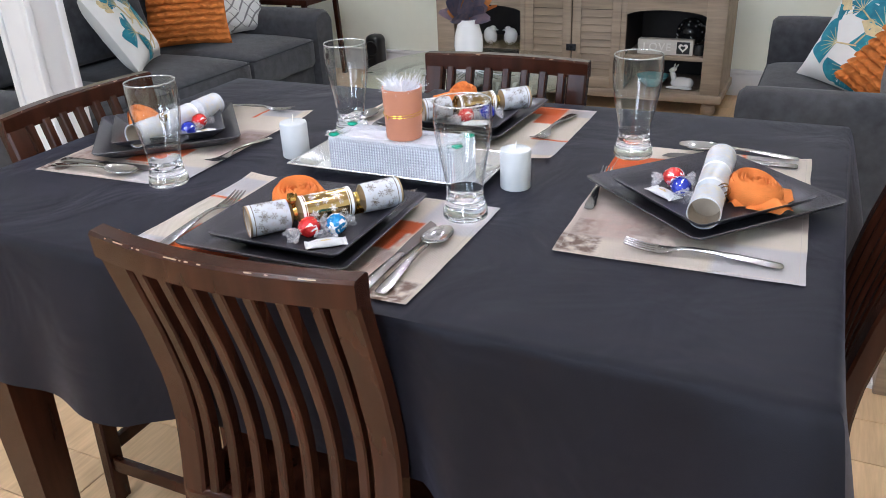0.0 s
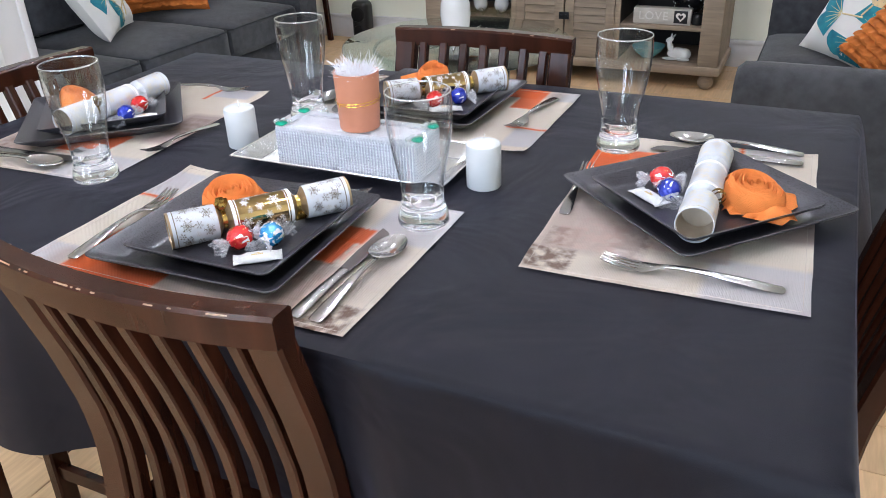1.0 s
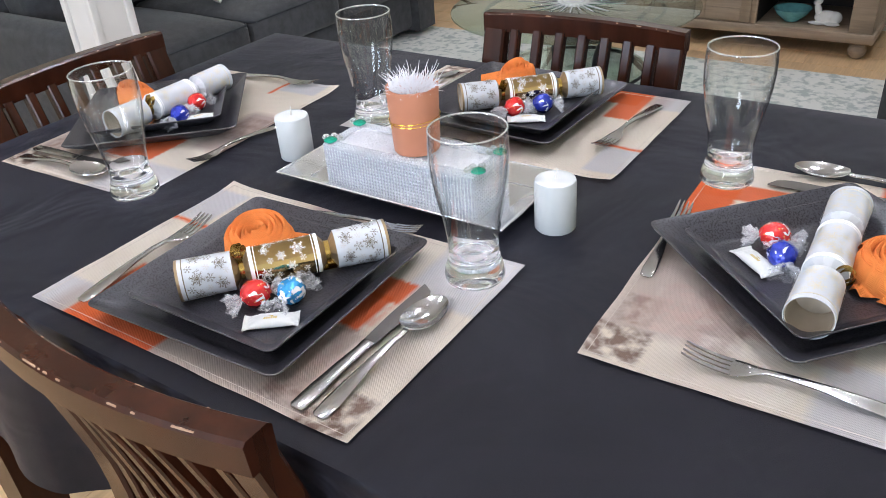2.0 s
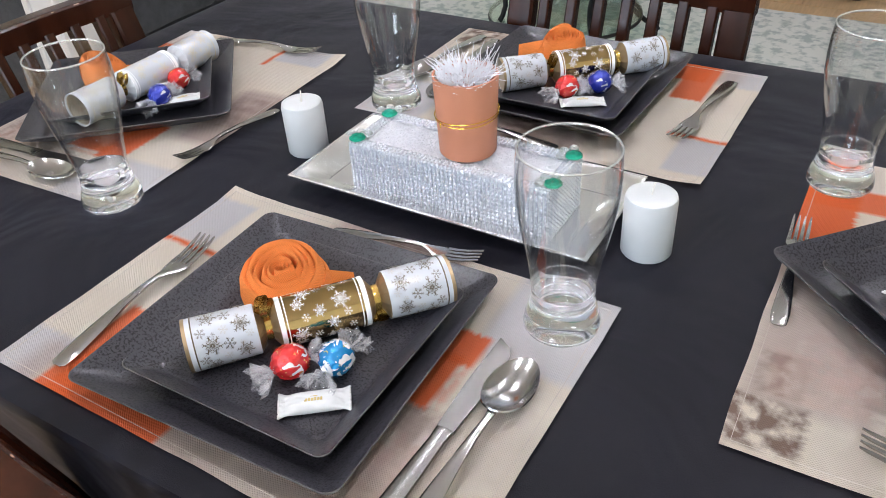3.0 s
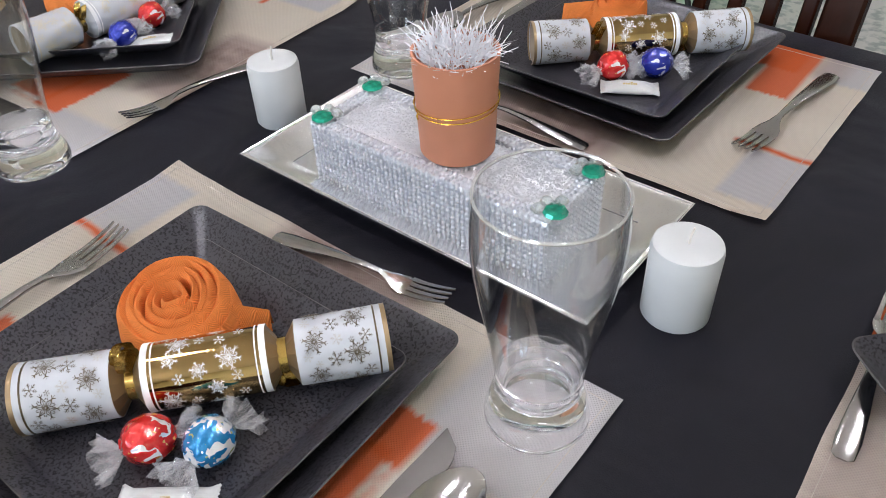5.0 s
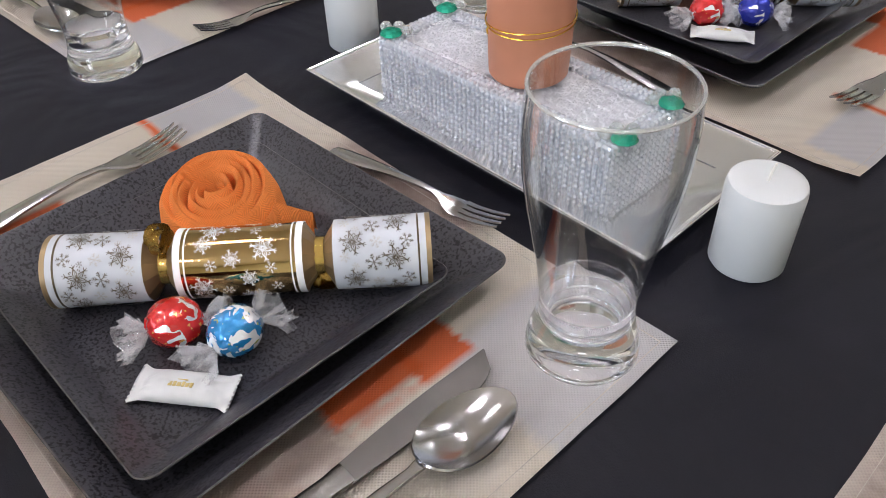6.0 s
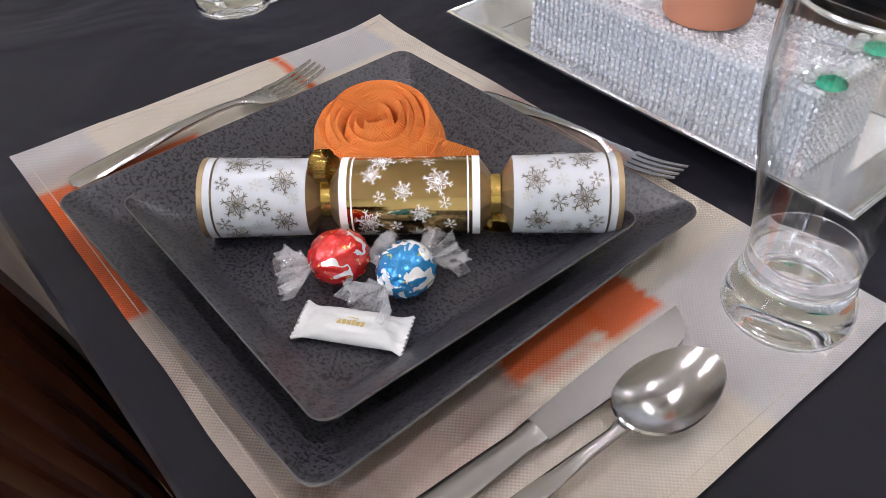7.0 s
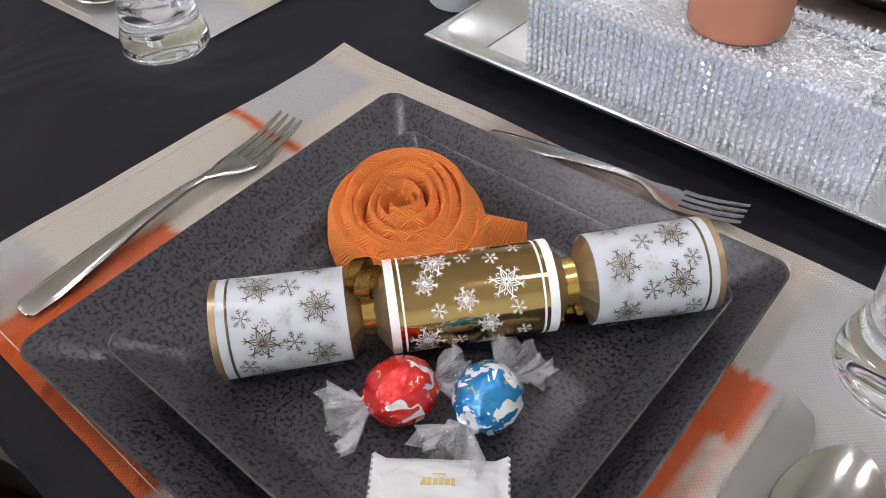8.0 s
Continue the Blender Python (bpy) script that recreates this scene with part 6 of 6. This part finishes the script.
def bead_ball():
    b = thing("beaded_ornament", "dark beaded globe ornament behind the sign", "ornament", place(-0.31, 4.28, 0.3455))
    r = 0.085
    part("globe", lathe([(0.02, 0.0), (0.03, 0.004)] + [(r * math.sin(a), 0.09 - r * math.cos(a)) for a in [0.35 + 2.6 * k / 12 for k in range(13)]], 24), DARKGLASS, b)
    g = random.Random(4)
    bm = bmesh.new()
    for k in range(60):
        a, c = g.uniform(0, 6.28), g.uniform(-0.9, 0.9)
        s = math.sqrt(1 - c * c)
        blob(bm, r * s * math.cos(a), r * s * math.sin(a), 0.09 + r * c, 0.004, 0.004, 0.004)
    part("beads", bm, CLEARBEAD, b, kind="stuff")


bead_ball()
ob = part("candle_jar", lathe([(0.001, 0), (0.03, 0), (0.034, 0.004), (0.036, 0.05), (0.033, 0.056), (0.03, 0.054), (0.03, 0.02), (0.001, 0.018)], 24), DARKGLASS)
ob.matrix_basis = place(-0.225, 4.08, 0.3455)
tagged(ob, "small dark glass jar beside the sign", "jar")


# black tower fan by the wall and a dark side table beside the sofa
def tower():
    t = thing("floor_speaker", "small black floor speaker with round driver by the wall", "speaker", place(-2.575, 4.42))
    part("case", box(-0.065, 0.065, -0.065, 0.065, 0.0, 0.30, 0.045, 5), BLACK, t)
    part("driver", lathe([(0.001, 0.006), (0.03, 0.004), (0.048, 0.010), (0.052, 0.004), (0.052, 0.0)], 24), IRON, t, m=pose(0, -0.064, 0.21, 90, 0, 0))
    part("driver", lathe([(0.001, 0.006), (0.02, 0.004), (0.034, 0.010), (0.038, 0.004), (0.038, 0.0)], 24), IRON, t, m=pose(0, -0.064, 0.10, 90, 0, 0))


tower()


def side_table():
    t = thing("side_table", "small dark wooden side table beside the sofa arm", "side table", place(-3.08, 4.22))
    part("tabletop", box(-0.26, 0.24, -0.24, 0.24, 0.56, 0.60, 0.006), CHAIRWOOD, t)
    for x in (-0.22, 0.19):
        for y in (-0.2, 0.2):
            part("leg", bar([(x + (0.03 if x > 0 else -0.03), y, 0), (x, y, 0.56)], 0.035, 0.035), CHAIRWOOD, t)


side_table()

# brown wooden box on the floor past the end of the table
def crate():
    c = thing("wooden_box", "brown stained wooden box standing on the floor", "box", place(0.86, 1.58))
    part("body", box(-0.16, 0.16, -0.16, 0.16, 0.0, 0.17, 0.004), CABWOOD, c)
    part("lid", box(-0.17, 0.17, -0.17, 0.17, 0.17, 0.20, 0.005), CABWOOD, c)


crate()

# ---- floor planks ----
rng = random.Random(17)
pw, pl = 0.185, 1.28
me = mesh_of("plank", box(-pl / 2 + 0.001, pl / 2 - 0.001, -pw / 2 + 0.0012, pw / 2 - 0.0012, -0.018, 0.0, 0.0012, 1), PLANK, smooth=False)
row, y = 0, Y0 + pw / 2
while y < Y1 + pw / 2:
    x = X0 - (row * 0.47 % 1) * pl + pl / 2
    while x < X1 + pl / 2:
        a, b = max(x - pl / 2, X0), min(x + pl / 2, X1)
        if b - a > 0.05:
            ob = new("plank", me)
            ob.parent, ob.location, ob.scale = floor, ((a + b) / 2, y, 0), ((b - a) / pl, 1, 1)
        x += pl
    y += pw
    row += 1
